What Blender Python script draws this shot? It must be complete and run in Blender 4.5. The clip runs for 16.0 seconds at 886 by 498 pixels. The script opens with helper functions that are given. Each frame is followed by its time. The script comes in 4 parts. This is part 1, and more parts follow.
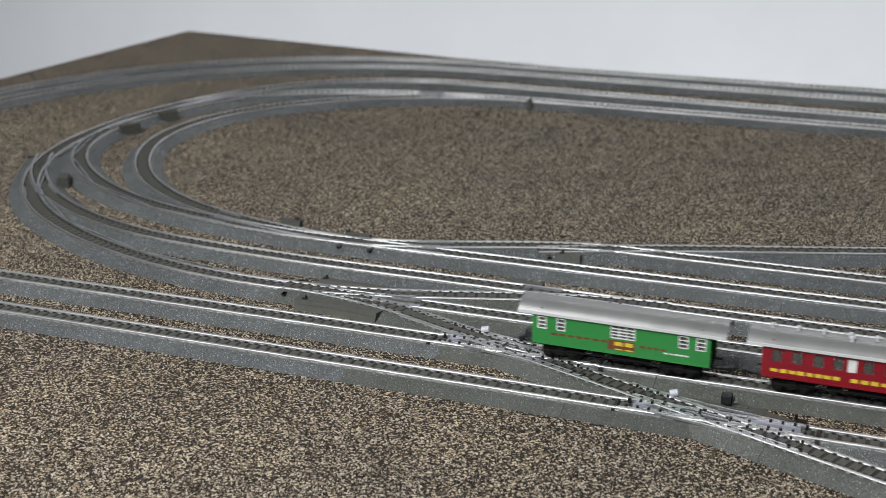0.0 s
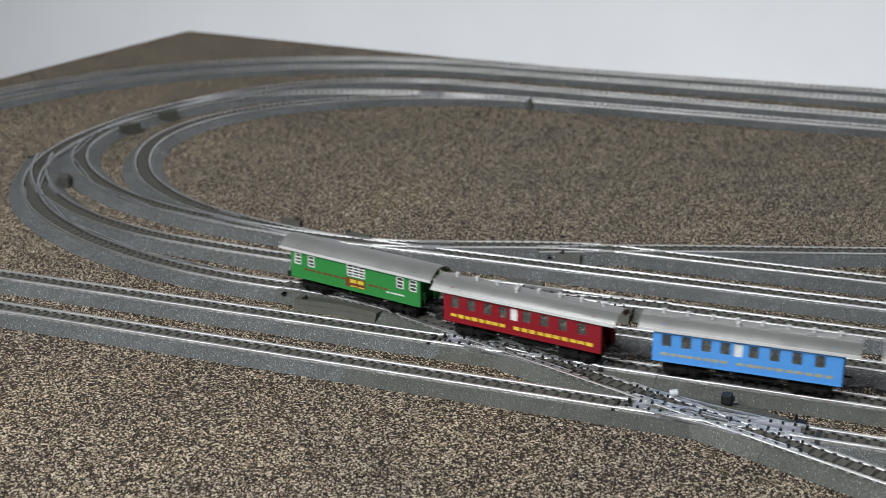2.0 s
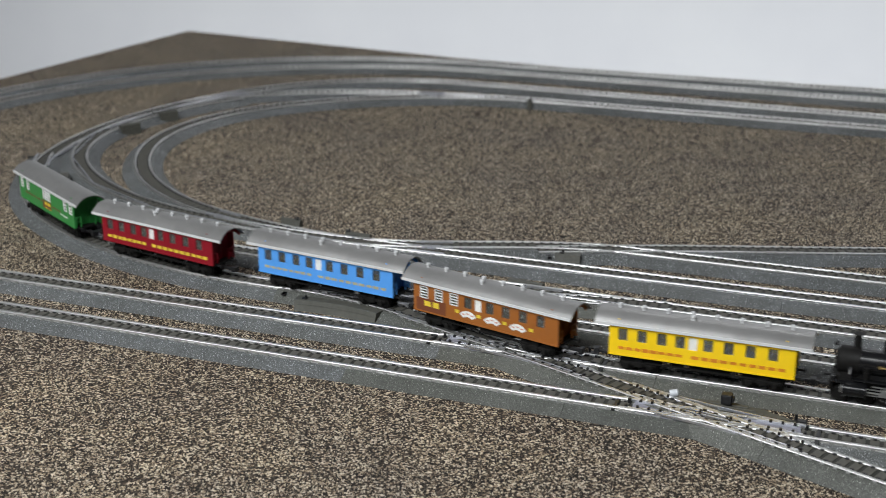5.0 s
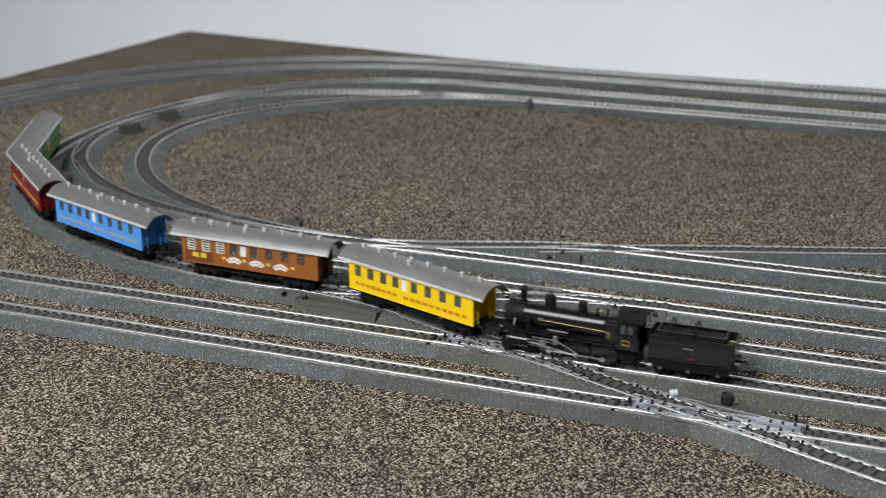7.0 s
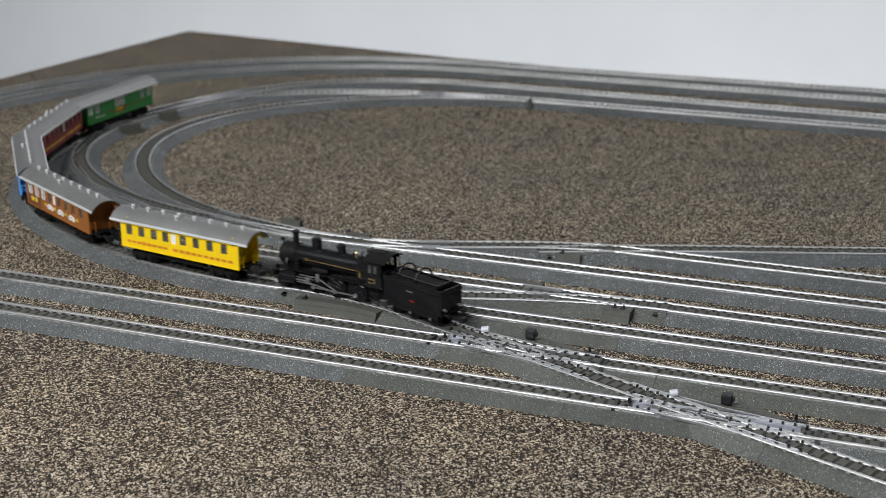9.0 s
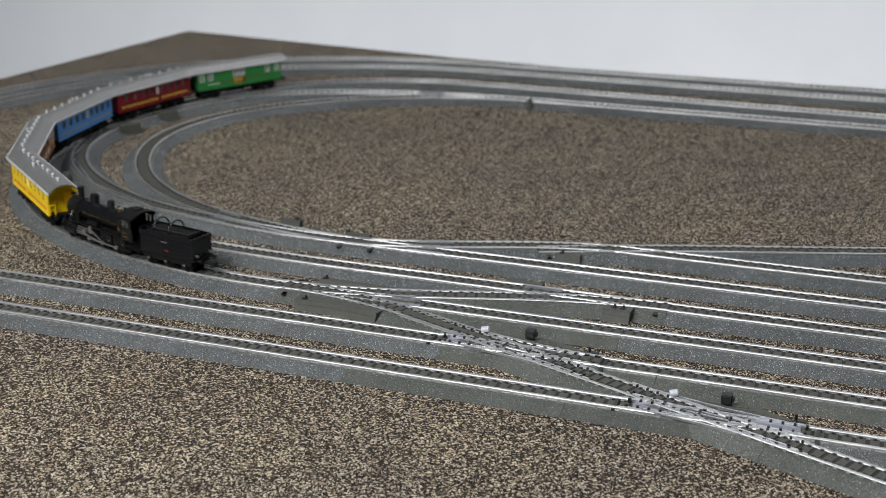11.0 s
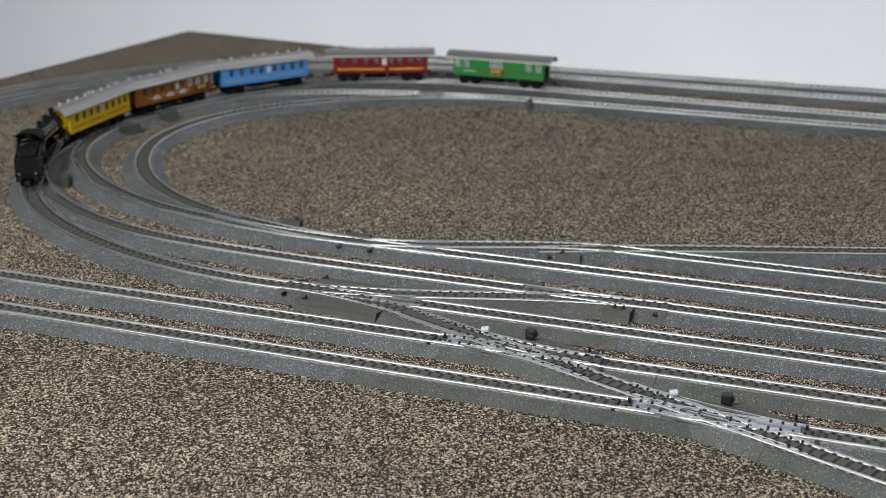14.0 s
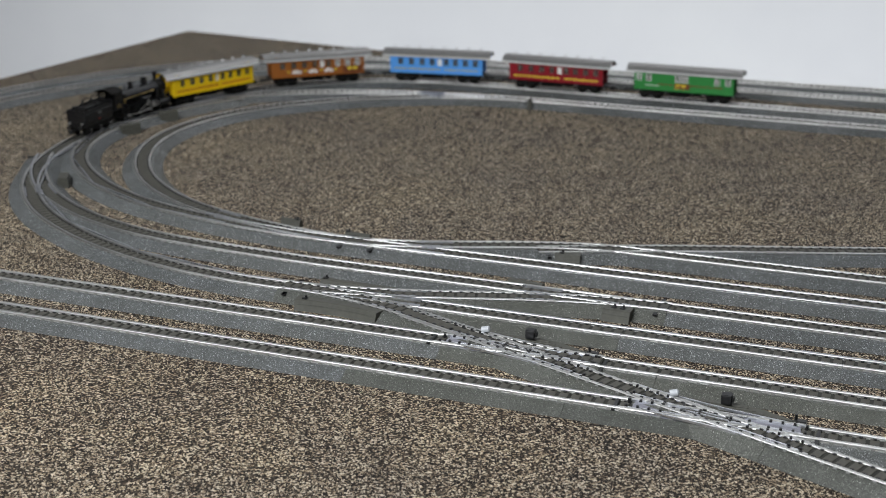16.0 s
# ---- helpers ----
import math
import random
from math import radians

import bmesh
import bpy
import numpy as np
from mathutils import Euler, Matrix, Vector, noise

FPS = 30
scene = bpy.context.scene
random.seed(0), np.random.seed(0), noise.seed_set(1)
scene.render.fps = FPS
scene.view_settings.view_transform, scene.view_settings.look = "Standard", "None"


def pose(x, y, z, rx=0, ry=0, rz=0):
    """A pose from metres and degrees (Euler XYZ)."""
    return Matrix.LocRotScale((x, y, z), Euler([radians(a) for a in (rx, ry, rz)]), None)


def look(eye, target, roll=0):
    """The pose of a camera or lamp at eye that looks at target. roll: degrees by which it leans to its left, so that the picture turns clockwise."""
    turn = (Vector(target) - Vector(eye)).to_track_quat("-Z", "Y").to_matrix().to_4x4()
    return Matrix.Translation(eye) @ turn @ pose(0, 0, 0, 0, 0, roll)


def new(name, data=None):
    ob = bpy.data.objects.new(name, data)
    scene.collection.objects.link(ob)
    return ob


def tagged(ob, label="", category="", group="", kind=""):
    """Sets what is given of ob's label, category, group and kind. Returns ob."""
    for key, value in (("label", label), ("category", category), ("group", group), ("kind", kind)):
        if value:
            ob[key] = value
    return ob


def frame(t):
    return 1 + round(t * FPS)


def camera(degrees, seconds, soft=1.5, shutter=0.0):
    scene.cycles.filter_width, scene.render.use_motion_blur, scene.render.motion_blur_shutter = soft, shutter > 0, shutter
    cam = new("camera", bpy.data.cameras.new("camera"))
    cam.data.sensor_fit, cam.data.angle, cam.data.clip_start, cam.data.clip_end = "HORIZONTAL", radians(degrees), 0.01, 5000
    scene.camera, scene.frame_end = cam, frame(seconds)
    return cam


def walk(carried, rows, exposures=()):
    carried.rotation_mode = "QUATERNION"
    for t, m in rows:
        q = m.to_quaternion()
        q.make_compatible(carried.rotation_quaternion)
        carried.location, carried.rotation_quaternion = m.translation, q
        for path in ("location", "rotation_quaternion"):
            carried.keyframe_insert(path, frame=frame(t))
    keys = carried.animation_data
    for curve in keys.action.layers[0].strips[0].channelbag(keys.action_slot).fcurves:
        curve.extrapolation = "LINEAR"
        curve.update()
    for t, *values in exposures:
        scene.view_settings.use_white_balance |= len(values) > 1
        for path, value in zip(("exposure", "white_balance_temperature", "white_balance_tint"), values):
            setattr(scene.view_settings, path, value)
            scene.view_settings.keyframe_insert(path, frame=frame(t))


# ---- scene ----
EYE_Z = 0.2375
cam = camera(35.4576, 16.0, soft=0.55, shutter=0.6)
VIEW = look((0, -0.4841, EYE_Z), (-0.33826549, -0.4841 + 0.88296159, EYE_Z - 0.32550774), -0.11)
walk(cam, [(0.0, VIEW), (16.0, VIEW)], exposures=[(0.0, 0.0), (16.0, 0.0)])
cam.data.dof.use_dof = True
cam.data.dof.focus_distance = 0.58
cam.data.dof.aperture_fstop = 18.0

# ---- light: an unseen soft panel over the board and two added lights on the white wall ----
world = bpy.data.worlds.new("world")
scene.world = world
world.use_nodes = True
world.node_tree.nodes["Background"].inputs[0].default_value = (0.80, 0.88, 1.0, 1)
world.node_tree.nodes["Background"].inputs[1].default_value = 0.3


def panel_light(x, y, z, sx, sy, watts, colour, target):
    data = bpy.data.lights.new("unseen_panel_lamp", "AREA")
    data.shape, data.size, data.size_y, data.energy, data.color = "RECTANGLE", sx, sy, watts, colour
    ob = new("unseen_panel_lamp", data)
    ob.matrix_world = look((x, y, z), target)
    return ob


# unseen softbox over the board, placed from how the sides and rails are lit
panel_light(-0.46, -0.72, 0.80, 0.8, 0.5, 18.0, (0.95, 0.985, 1.0), (-0.02, -0.16, 0))
# added backdrop lights, both unseen and on the white wall: one hidden low behind the table, one under the ceiling above
# its right half
panel_light(-0.4, 1.25, -0.62, 3.8, 0.4, 15.5, (0.94, 0.97, 1.0), (-0.4, 2.2, -0.12))
panel_light(0.45, 1.45, 1.95, 2.5, 0.3, 21, (0.96, 0.98, 1.0), (0.45, 2.2, 0.85))

# ---- materials ----


class Mat:
    """A node material with a few shorthands."""

    def __init__(self, name, colour=(0.5, 0.5, 0.5), rough=0.5, metal=0.0):
        self.m = bpy.data.materials.new(name)
        self.m.use_nodes = True
        self.t = self.m.node_tree
        self.b = self.t.nodes["Principled BSDF"]
        self.b.inputs["Base Color"].default_value = (*colour, 1)
        self.b.inputs["Roughness"].default_value = rough
        self.b.inputs["Metallic"].default_value = metal

    def n(self, kind, **kw):
        node = self.t.nodes.new(kind)
        for k, v in kw.items():
            node.inputs[k].default_value = v
        return node

    def link(self, a, b):
        self.t.links.new(a, b)

    def coord(self, scale=(1, 1, 1)):
        tc = self.t.nodes.new("ShaderNodeTexCoord")
        mp = self.t.nodes.new("ShaderNodeMapping")
        mp.inputs["Scale"].default_value = scale
        self.link(tc.outputs["Object"], mp.inputs["Vector"])
        return mp.outputs[0]

    def noise(self, scale, detail=3, vec=None, rough=0.6):
        nd = self.n("ShaderNodeTexNoise", Scale=scale, Detail=detail, Roughness=rough)
        self.link(vec or self.coord(), nd.inputs["Vector"])
        return nd.outputs["Fac"]

    def ramp(self, fac, stops, constant=False):
        nd = self.t.nodes.new("ShaderNodeValToRGB")
        if constant:
            nd.color_ramp.interpolation = "CONSTANT"
        el = nd.color_ramp.elements
        while len(el) < len(stops):
            el.new(0.5)
        for e, (p, c) in zip(el, stops):
            e.position, e.color = p, (*c, 1)
        self.link(fac, nd.inputs[0])
        return nd.outputs[0]

    def mix(self, fac, a, b, mode="MIX"):
        nd = self.t.nodes.new("ShaderNodeMix")
        nd.data_type, nd.blend_type = "RGBA", mode
        for sock, val in ((nd.inputs[0], fac), (nd.inputs[6], a), (nd.inputs[7], b)):
            if isinstance(val, (int, float)):
                sock.default_value = val
            elif isinstance(val, tuple):
                sock.default_value = (*val, 1)
            else:
                self.link(val, sock)
        return nd.outputs[2]

    def bump(self, height, dist, strength=1.0):
        nd = self.n("ShaderNodeBump", Distance=dist, Strength=strength)
        self.link(height, nd.inputs["Height"])
        self.link(nd.outputs[0], self.b.inputs["Normal"])

    def base(self, sock):
        self.link(sock, self.b.inputs["Base Color"])


def grainy(name, colour, rough=0.5, metal=0.0, scale=400, spread=0.25, bump=0.0, gloss=0.35):
    """Paint or plastic with fine mottling and dust at two scales."""
    m = Mat(name, colour, rough, metal)
    dark, light = tuple(c * (1 - spread) for c in colour), tuple(min(1, c * (1 + spread)) for c in colour)
    f = m.noise(scale, 4)
    g = m.noise(scale / 9, 3)
    a = m.ramp(f, [(0.3, dark), (0.7, light)])
    m.base(m.mix(0.5, a, m.ramp(g, [(0.3, dark), (0.7, light)])))
    rr = m.ramp(g, [(0.3, (rough * 0.8,) * 3), (0.7, (min(1, rough * 1.25),) * 3)])
    m.link(rr, m.b.inputs["Roughness"])
    m.b.inputs["Specular IOR Level"].default_value = gloss
    if bump:
        m.bump(f, bump, 0.5)
    return m.m


def cork_mat():
    m = Mat("granulated_cork", rough=0.72)
    vec = m.coord((1, 1, 1))
    warp = m.n("ShaderNodeTexNoise", Scale=420.0, Detail=2)
    m.link(vec, warp.inputs["Vector"])
    vm = m.t.nodes.new("ShaderNodeVectorMath")
    vm.operation = "MULTIPLY_ADD"
    m.link(warp.outputs["Color"], vm.inputs[0])
    vm.inputs[1].default_value = (0.0016, 0.0016, 0.0)
    m.link(vec, vm.inputs[2])

    def cells(scale):
        v = m.n("ShaderNodeTexVoronoi", Scale=scale, Randomness=1.0)
        m.link(vm.outputs[0], v.inputs["Vector"])
        sep = m.t.nodes.new("ShaderNodeSeparateColor")
        m.link(v.outputs["Color"], sep.inputs[0])
        return v, sep
    v1, s1 = cells(1560)
    v2, s2 = cells(2200)
    big = m.ramp(s1.outputs[0], [(0.0, (0.008, 0.007, 0.007)), (0.42, (0.022, 0.018, 0.016)), (0.58, (0.095, 0.070, 0.052)), (0.68, (0.365, 0.295, 0.212)), (0.85, (0.69, 0.61, 0.485))], True)
    small = m.ramp(s2.outputs[1], [(0.0, (0.010, 0.009, 0.010)), (0.5, (0.08, 0.06, 0.05)), (0.66, (0.32, 0.24, 0.17)), (0.86, (0.66, 0.59, 0.48))], True)
    mixed = m.mix(0.12, big, small)
    patch = m.noise(14, 4, vec)
    m.base(m.mix(1.0, mixed, m.ramp(patch, [(0.3, (0.80, 0.79, 0.82)), (0.7, (1.12, 1.08, 1.0))]), "MULTIPLY"))
    m.bump(s1.outputs[0], 0.0006, 0.6)
    m.b.inputs["Specular IOR Level"].default_value = 0.12
    return m.m


def ballast_mat(name="grey_ballast_plastic", tone=(1.0, 1.0, 1.0), sparkle=0.885):
    """Moulded ballast: fine grey grains, with small glints painted in as pale specks."""
    m = Mat(name, rough=0.46)
    m.b.inputs["Specular IOR Level"].default_value = 0.42
    vec = m.coord()
    v = m.n("ShaderNodeTexVoronoi", Scale=3500.0)
    m.link(vec, v.inputs["Vector"])
    sep = m.t.nodes.new("ShaderNodeSeparateColor")
    m.link(v.outputs["Color"], sep.inputs[0])

    def c(a, b, d):
        return (0.92 * a * tone[0], 0.92 * b * tone[1], 0.92 * d * tone[2])
    grains = m.ramp(sep.outputs[0], [(0.0, c(0.082, 0.085, 0.087)), (0.30, c(0.112, 0.117, 0.120)), (0.62, c(0.148, 0.154, 0.158)), (sparkle, c(0.25, 0.26, 0.27)), (sparkle + 0.075, c(0.55, 0.57, 0.59))], True)
    patch = m.noise(40, 4, vec)
    info = m.t.nodes.new("ShaderNodeObjectInfo")
    tint = m.ramp(info.outputs["Random"], [(0.0, (0.90, 0.91, 0.92)), (1.0, (1.08, 1.08, 1.06))])
    a = m.mix(1.0, grains, m.ramp(patch, [(0.3, (0.82, 0.82, 0.79)), (0.7, (1.14, 1.14, 1.14))]), "MULTIPLY")
    m.base(m.mix(1.0, a, tint, "MULTIPLY"))
    nrm = m.mix(1.0, sep.outputs[1], (1.0, 1.0, 1.0), "MULTIPLY")
    m.bump(nrm, 0.0004, 0.8)
    return m.m


def wall_mat():
    m = Mat("white_wall_paint", (0.8, 0.81, 0.83), 0.9)
    f = m.noise(3, 3)
    m.base(m.ramp(f, [(0.3, (0.78, 0.79, 0.82)), (0.7, (0.83, 0.84, 0.86))]))
    m.bump(m.noise(90, 3), 0.001, 0.1)
    return m.m


def rail_mat():
    m = Mat("nickel_silver_rail", (0.68, 0.67, 0.66), 0.24, 1.0)
    f = m.noise(60, 4, m.coord((1, 1, 1)))
    m.base(m.ramp(f, [(0.3, (0.54, 0.53, 0.52)), (0.65, (0.72, 0.72, 0.71))]))
    m.link(m.ramp(f, [(0.3, (0.48,) * 3), (0.7, (0.38,) * 3)]), m.b.inputs["Roughness"])
    return m.m


# for unseen walls and ceiling, dark so that only the lamps reflect
ENCLOSURE = grainy("dim_enclosure_grey", (0.16, 0.16, 0.165), 0.9, scale=20, spread=0.06, gloss=0.1)
CORK, BALLAST, WALL, RAIL = cork_mat(), ballast_mat(), wall_mat(), rail_mat()
OLIVE_BALLAST = ballast_mat("olive_turnout_ballast", (0.92, 0.90, 0.80), 0.915)
SLEEPER = grainy("brown_grey_sleeper_plastic", (0.092, 0.088, 0.077), 0.6, scale=900, gloss=0.2)
# colour darkened to stand in for the shadow lines between sleepers
SHADED_INFILL = grainy("shaded_ballast_infill", (0.040, 0.039, 0.035), 0.7, scale=1200, spread=0.5, gloss=0.15)
BOXGREY = grainy("olive_grey_plastic", (0.078, 0.077, 0.066), 0.5, scale=500, bump=0.0001)
SLIPMETAL = grainy("bright_slip_metal", (0.62, 0.63, 0.67), 0.30, 0.9, scale=300)
LEVER = grainy("white_lever_plastic", (0.56, 0.58, 0.62), 0.35)
BLACK = grainy("black_plastic", (0.012, 0.012, 0.013), 0.35, scale=600)
LOCO = grainy("black_loco_paint", (0.008, 0.008, 0.009), 0.22, scale=300, gloss=0.45)
LOCO_DULL = grainy("matt_black_frame", (0.010, 0.0095, 0.009), 0.6, scale=500, gloss=0.15)
STEEL = grainy("bare_steel", (0.50, 0.50, 0.49), 0.34, 0.85)
BRASS = grainy("brass_trim", (0.62, 0.45, 0.18), 0.3, 1.0)
GLASS = Mat("window_glass", (0.70, 0.71, 0.66), 0.06).m
GLASS.node_tree.nodes["Principled BSDF"].inputs["Transmission Weight"].default_value = 0.92
ROOF = grainy("silver_grey_roof_paint", (0.30, 0.295, 0.29), 0.34, 0.5, scale=200, spread=0.1)
# near-white, paints the lamp's highlight along the roof edge
EDGE_GLEAM = grainy("painted_edge_gleam", (0.62, 0.62, 0.62), 0.35, spread=0.06)
WHITE = grainy("white_print", (0.8, 0.8, 0.78), 0.5)
YELLOWP = grainy("yellow_print", (0.75, 0.55, 0.05), 0.5)
REDP = grainy("red_print", (0.66, 0.22, 0.02), 0.5)
PINK = grainy("faded_red_print", (0.60, 0.30, 0.24), 0.5)
PALEGOLD = grainy("pale_gold_print", (0.42, 0.40, 0.27), 0.5)
DARKRED = grainy("dark_red_print", (0.16, 0.012, 0.010), 0.5)
GREY_IN = grainy("seat_brown_interior", (0.34, 0.26, 0.13), 0.7)
PAINT = {
    "green": grainy("green_coach_paint", (0.035, 0.235, 0.055), 0.33, spread=0.08),
    "red": grainy("crimson_coach_paint", (0.245, 0.010, 0.019), 0.33, spread=0.08),
    "blue": grainy("sky_blue_coach_paint", (0.095, 0.335, 0.80), 0.33, spread=0.08),
    "brown": grainy("orange_brown_coach_paint", (0.315, 0.108, 0.024), 0.33, spread=0.08),
    "yellow": grainy("yellow_coach_paint", (0.92, 0.61, 0.010), 0.33, spread=0.06),
}
DARKBROWN = grainy("dark_brown_panel", (0.17, 0.055, 0.025), 0.35, spread=0.08)

# ---- mesh helpers ----


def mesh_of(name, bm, material):
    me = bpy.data.meshes.new(name)
    bm.to_mesh(me)
    bm.free()
    for m in material if isinstance(material, (list, tuple)) else [material]:
        me.materials.append(m)
    return me


def part(name, bm, material, parent, label=""):
    ob = new(name, mesh_of(name, bm, material) if isinstance(bm, bmesh.types.BMesh) else bm)
    ob.parent = parent
    if label:
        ob["label"] = label
    return ob


def box(bm, x0, x1, y0, y1, z0, z1, bevel=0.0, m=None):
    r = bmesh.ops.create_cube(bm, size=1.0)
    vs = r["verts"]
    for v in vs:
        v.co = Vector(((x0 + x1) / 2 + v.co.x * (x1 - x0), (y0 + y1) / 2 + v.co.y * (y1 - y0), (z0 + z1) / 2 + v.co.z * (z1 - z0)))
        if m:
            v.co = m @ v.co
    if bevel:
        es = list({e for v in vs for e in v.link_edges})
        bmesh.ops.bevel(bm, geom=es, offset=bevel, segments=2, affect="EDGES", profile=0.5)
    return bm


def cyl(bm, r0, r1, length, m, seg=20):
    """A cone or cylinder along local z from 0 to length, placed by m."""
    bmesh.ops.create_cone(bm, cap_ends=True, segments=seg, radius1=r0, radius2=r1, depth=length, matrix=m @ Matrix.Translation((0, 0, length / 2)))
    return bm


def bmn():
    return bmesh.new()


def smooth(ob, angle=0.6):
    for f in ob.data.polygons:
        f.use_smooth = True
    ob.data.set_sharp_from_angle(angle=angle)
    return ob


ALONG_X = pose(0, 0, 0, 0, 90, 0)
ALONG_Y = pose(0, 0, 0, -90, 0, 0)

# ---- the track plan ----
S = 0.03584          # spacing of the parallel tracks
RZ = 0.0050          # rail top above the board
GAUGE = 0.0089 / 2


def arc_path(start, segs, ds=0.002):
    """Points (x, y, heading) along straights (radius 0) and arcs; a positive radius turns left."""
    x, y, h = start
    out = [(x, y, h)]
    for length, radius in segs:
        n = max(2, int(length / ds))
        k, d = (1 / radius if radius else 0.0), length / n
        for _ in range(n):
            hm = h + k * d / 2
            x, y, h = x + math.cos(hm) * d, y + math.sin(hm) * d, h + k * d
            out.append((x, y, h))
    return np.array(out)


def join_path(p0, h0, p1, h1, pull=0.4, n=60):
    """A smooth connecting curve from p0 (heading h0) to p1 (heading h1)."""
    d = math.dist(p0, p1) * pull * 3 * 0.85
    t = np.linspace(0, 1, n)[:, None]
    a, b = np.array(p0), np.array(p1)
    u, v = np.array((math.cos(h0), math.sin(h0))) * d, np.array((math.cos(h1), math.sin(h1))) * d
    q = (2 * t**3 - 3 * t**2 + 1) * a + (t**3 - 2 * t**2 + t) * u + (-2 * t**3 + 3 * t**2) * b + (t**3 - t**2) * v
    dq = (6 * t**2 - 6 * t) * a + (3 * t**2 - 4 * t + 1) * u + (-6 * t**2 + 6 * t) * b + (3 * t**2 - 2 * t) * v
    return np.c_[q, np.unwrap(np.arctan2(dq[:, 1], dq[:, 0]))]


PI = math.pi
X0 = 0.12
FORK = math.radians(21.5)
LOOP_D = [(0.17, -0.2906), (0.18, -0.2097), (0.18, -0.2843), (0.1896, -0.1765), (0.62, 0)]
PLAN = {
    "front_outer": arc_path((X0, 0, PI), [(X0 + 0.414, 0), (0.47, -0.2949), (0.4803, -0.3157), (0.5, 0)]),
    "front_inner": arc_path((0.5, S, PI), [(0.5 + 0.439, 0), (0.47, -0.2482), (0.3979, -0.3207), (0.6, 0)]),
    "loop": arc_path((X0, 2 * S, PI), [(X0 + 0.3014, 0)] + LOOP_D),
    "second": arc_path((X0, 3 * S, PI), [(X0 + 0.2593, 0), (0.12, -1.2027), (0.12, -0.2156), (0.1, -0.2061)]),
    "third": arc_path((X0, 4 * S, PI), [(X0 + 0.2951, 0), (0.12, -0.4445), (0.12, -0.2125), (0.12, -0.1356), (0.1, -0.2256)]),
    "inner_loop": arc_path((-0.2726, 4 * S, PI), [(0.12, -0.3319), (0.15, -0.1845), (0.15, -0.1379), (0.15, -0.2397), (0.0496, -0.2005), (0.5, 0)]),
    "fourth": arc_path((X0, 5 * S, PI), [(X0 + 0.15, 0)]),
    "fourth_link": join_path((-0.15, 5 * S), PI, (-0.30, 4 * S), PI),
    "siding": arc_path((-0.196, 0.1635, math.radians(24)), [(0.09, -0.9), (0.25, 0)]),
    "link_second": join_path((-0.295, 2 * S), 0, (-0.115, 3 * S), 0),
    "diagonal": arc_path((-0.2254, 0.0581, -FORK), [(0.42, 0)]),
    "fork": arc_path((-0.128, S, PI), [(0.2 * FORK, -0.2), (0.022, 0), (0.2 * FORK, 0.2)]),
}
TRAIN_PATH = arc_path((0.75, S, PI), [(0.75 + 0.128, 0), (0.2 * FORK, -0.2), (0.022, 0), (0.2 * FORK, 0.2), (0.0064, 0)] + LOOP_D, 0.001)


def nearest(path, x, y):
    return path[np.argmin(np.hypot(path[:, 0] - x, path[:, 1] - y))]


_a, _b = nearest(PLAN["loop"], -0.548, 0.381), nearest(PLAN["inner_loop"], -0.30, 0.494)
PLAN["far_link"] = join_path(_a[:2], _a[2], _b[:2], _b[2])


def resample(path, step):
    s = np.r_[0, np.cumsum(np.hypot(*np.diff(path[:, :2], axis=0).T))]
    n = max(2, int(round(s[-1] / step)))
    q = np.linspace(0, s[-1], n + 1)
    return np.c_[[np.interp(q, s, path[:, i]) for i in range(3)]].T, s[-1]


def sweep(path, profile, closed=True):
    """A bmesh of the cross-section (left offset, height) swept along the path."""
    bm = bmn()
    rings = []
    for x, y, h in path:
        rings.append([bm.verts.new((x - math.sin(h) * o, y + math.cos(h) * o, z)) for o, z in profile])
    n = len(profile)
    for a, b in zip(rings, rings[1:]):
        for i in range(n if closed else n - 1):
            j = (i + 1) % n
            bm.faces.new((a[i], a[j], b[j], b[i]))
    if closed:
        bm.faces.new(rings[0][::-1])
        bm.faces.new(rings[-1])
    bmesh.ops.recalc_face_normals(bm, faces=bm.faces)
    return bm


def rail_profile(off, z):
    """Flat foot, thin web and a rounded head."""
    w = 0.00078
    half = [(0.00085, z - 0.0016), (0.00085, z - 0.0013), (0.00022, z - 0.0011), (0.00022, z - 0.00075), (w, z - 0.00055), (w, z - 0.00034), (w * 0.86, z - 0.00016), (w * 0.55, z - 0.00004), (w * 0.2, z)]
    return [(off + o, h) for o, h in half] + [(off - o, h) for o, h in half[::-1]]


def sleeper_mesh():
    """A sleeper with a chamfered top, inner chairs and outer spike heads painted pale as if lit."""
    bm = bmn()
    box(bm, -0.00170, 0.00170, -0.0039, 0.0039, -0.0004, 0.00040)
    for sy in (-1, 1):
        for off, hw in ((-0.00125, 0.00040), (0.00120, 0.00040)):
            y = sy * (GAUGE + off)
            box(bm, -0.0007, 0.0007, y - hw, y + hw, -0.0003, 0.00085 if off < 0 else 0.00055)
    me = mesh_of("sleeper", bm, [SLEEPER, BLACK, LIT_CHAIR])
    for i, p in enumerate(me.polygons):
        k = i // 6
        p.material_index = 0 if k == 0 else (1 if k in (1, 3) else 2)
    return me


# pale tone paints the light that the outer chairs catch
LIT_CHAIR = grainy("lit_rail_chair", (0.30, 0.30, 0.29), 0.45, 0.3, scale=900, gloss=0.4)
SLEEPER_MESH = sleeper_mesh()
SECTION = 0.0940
BED_TOP = 0.0034


SLIPS = ((-0.1655, S), (-0.0745, 0.0))


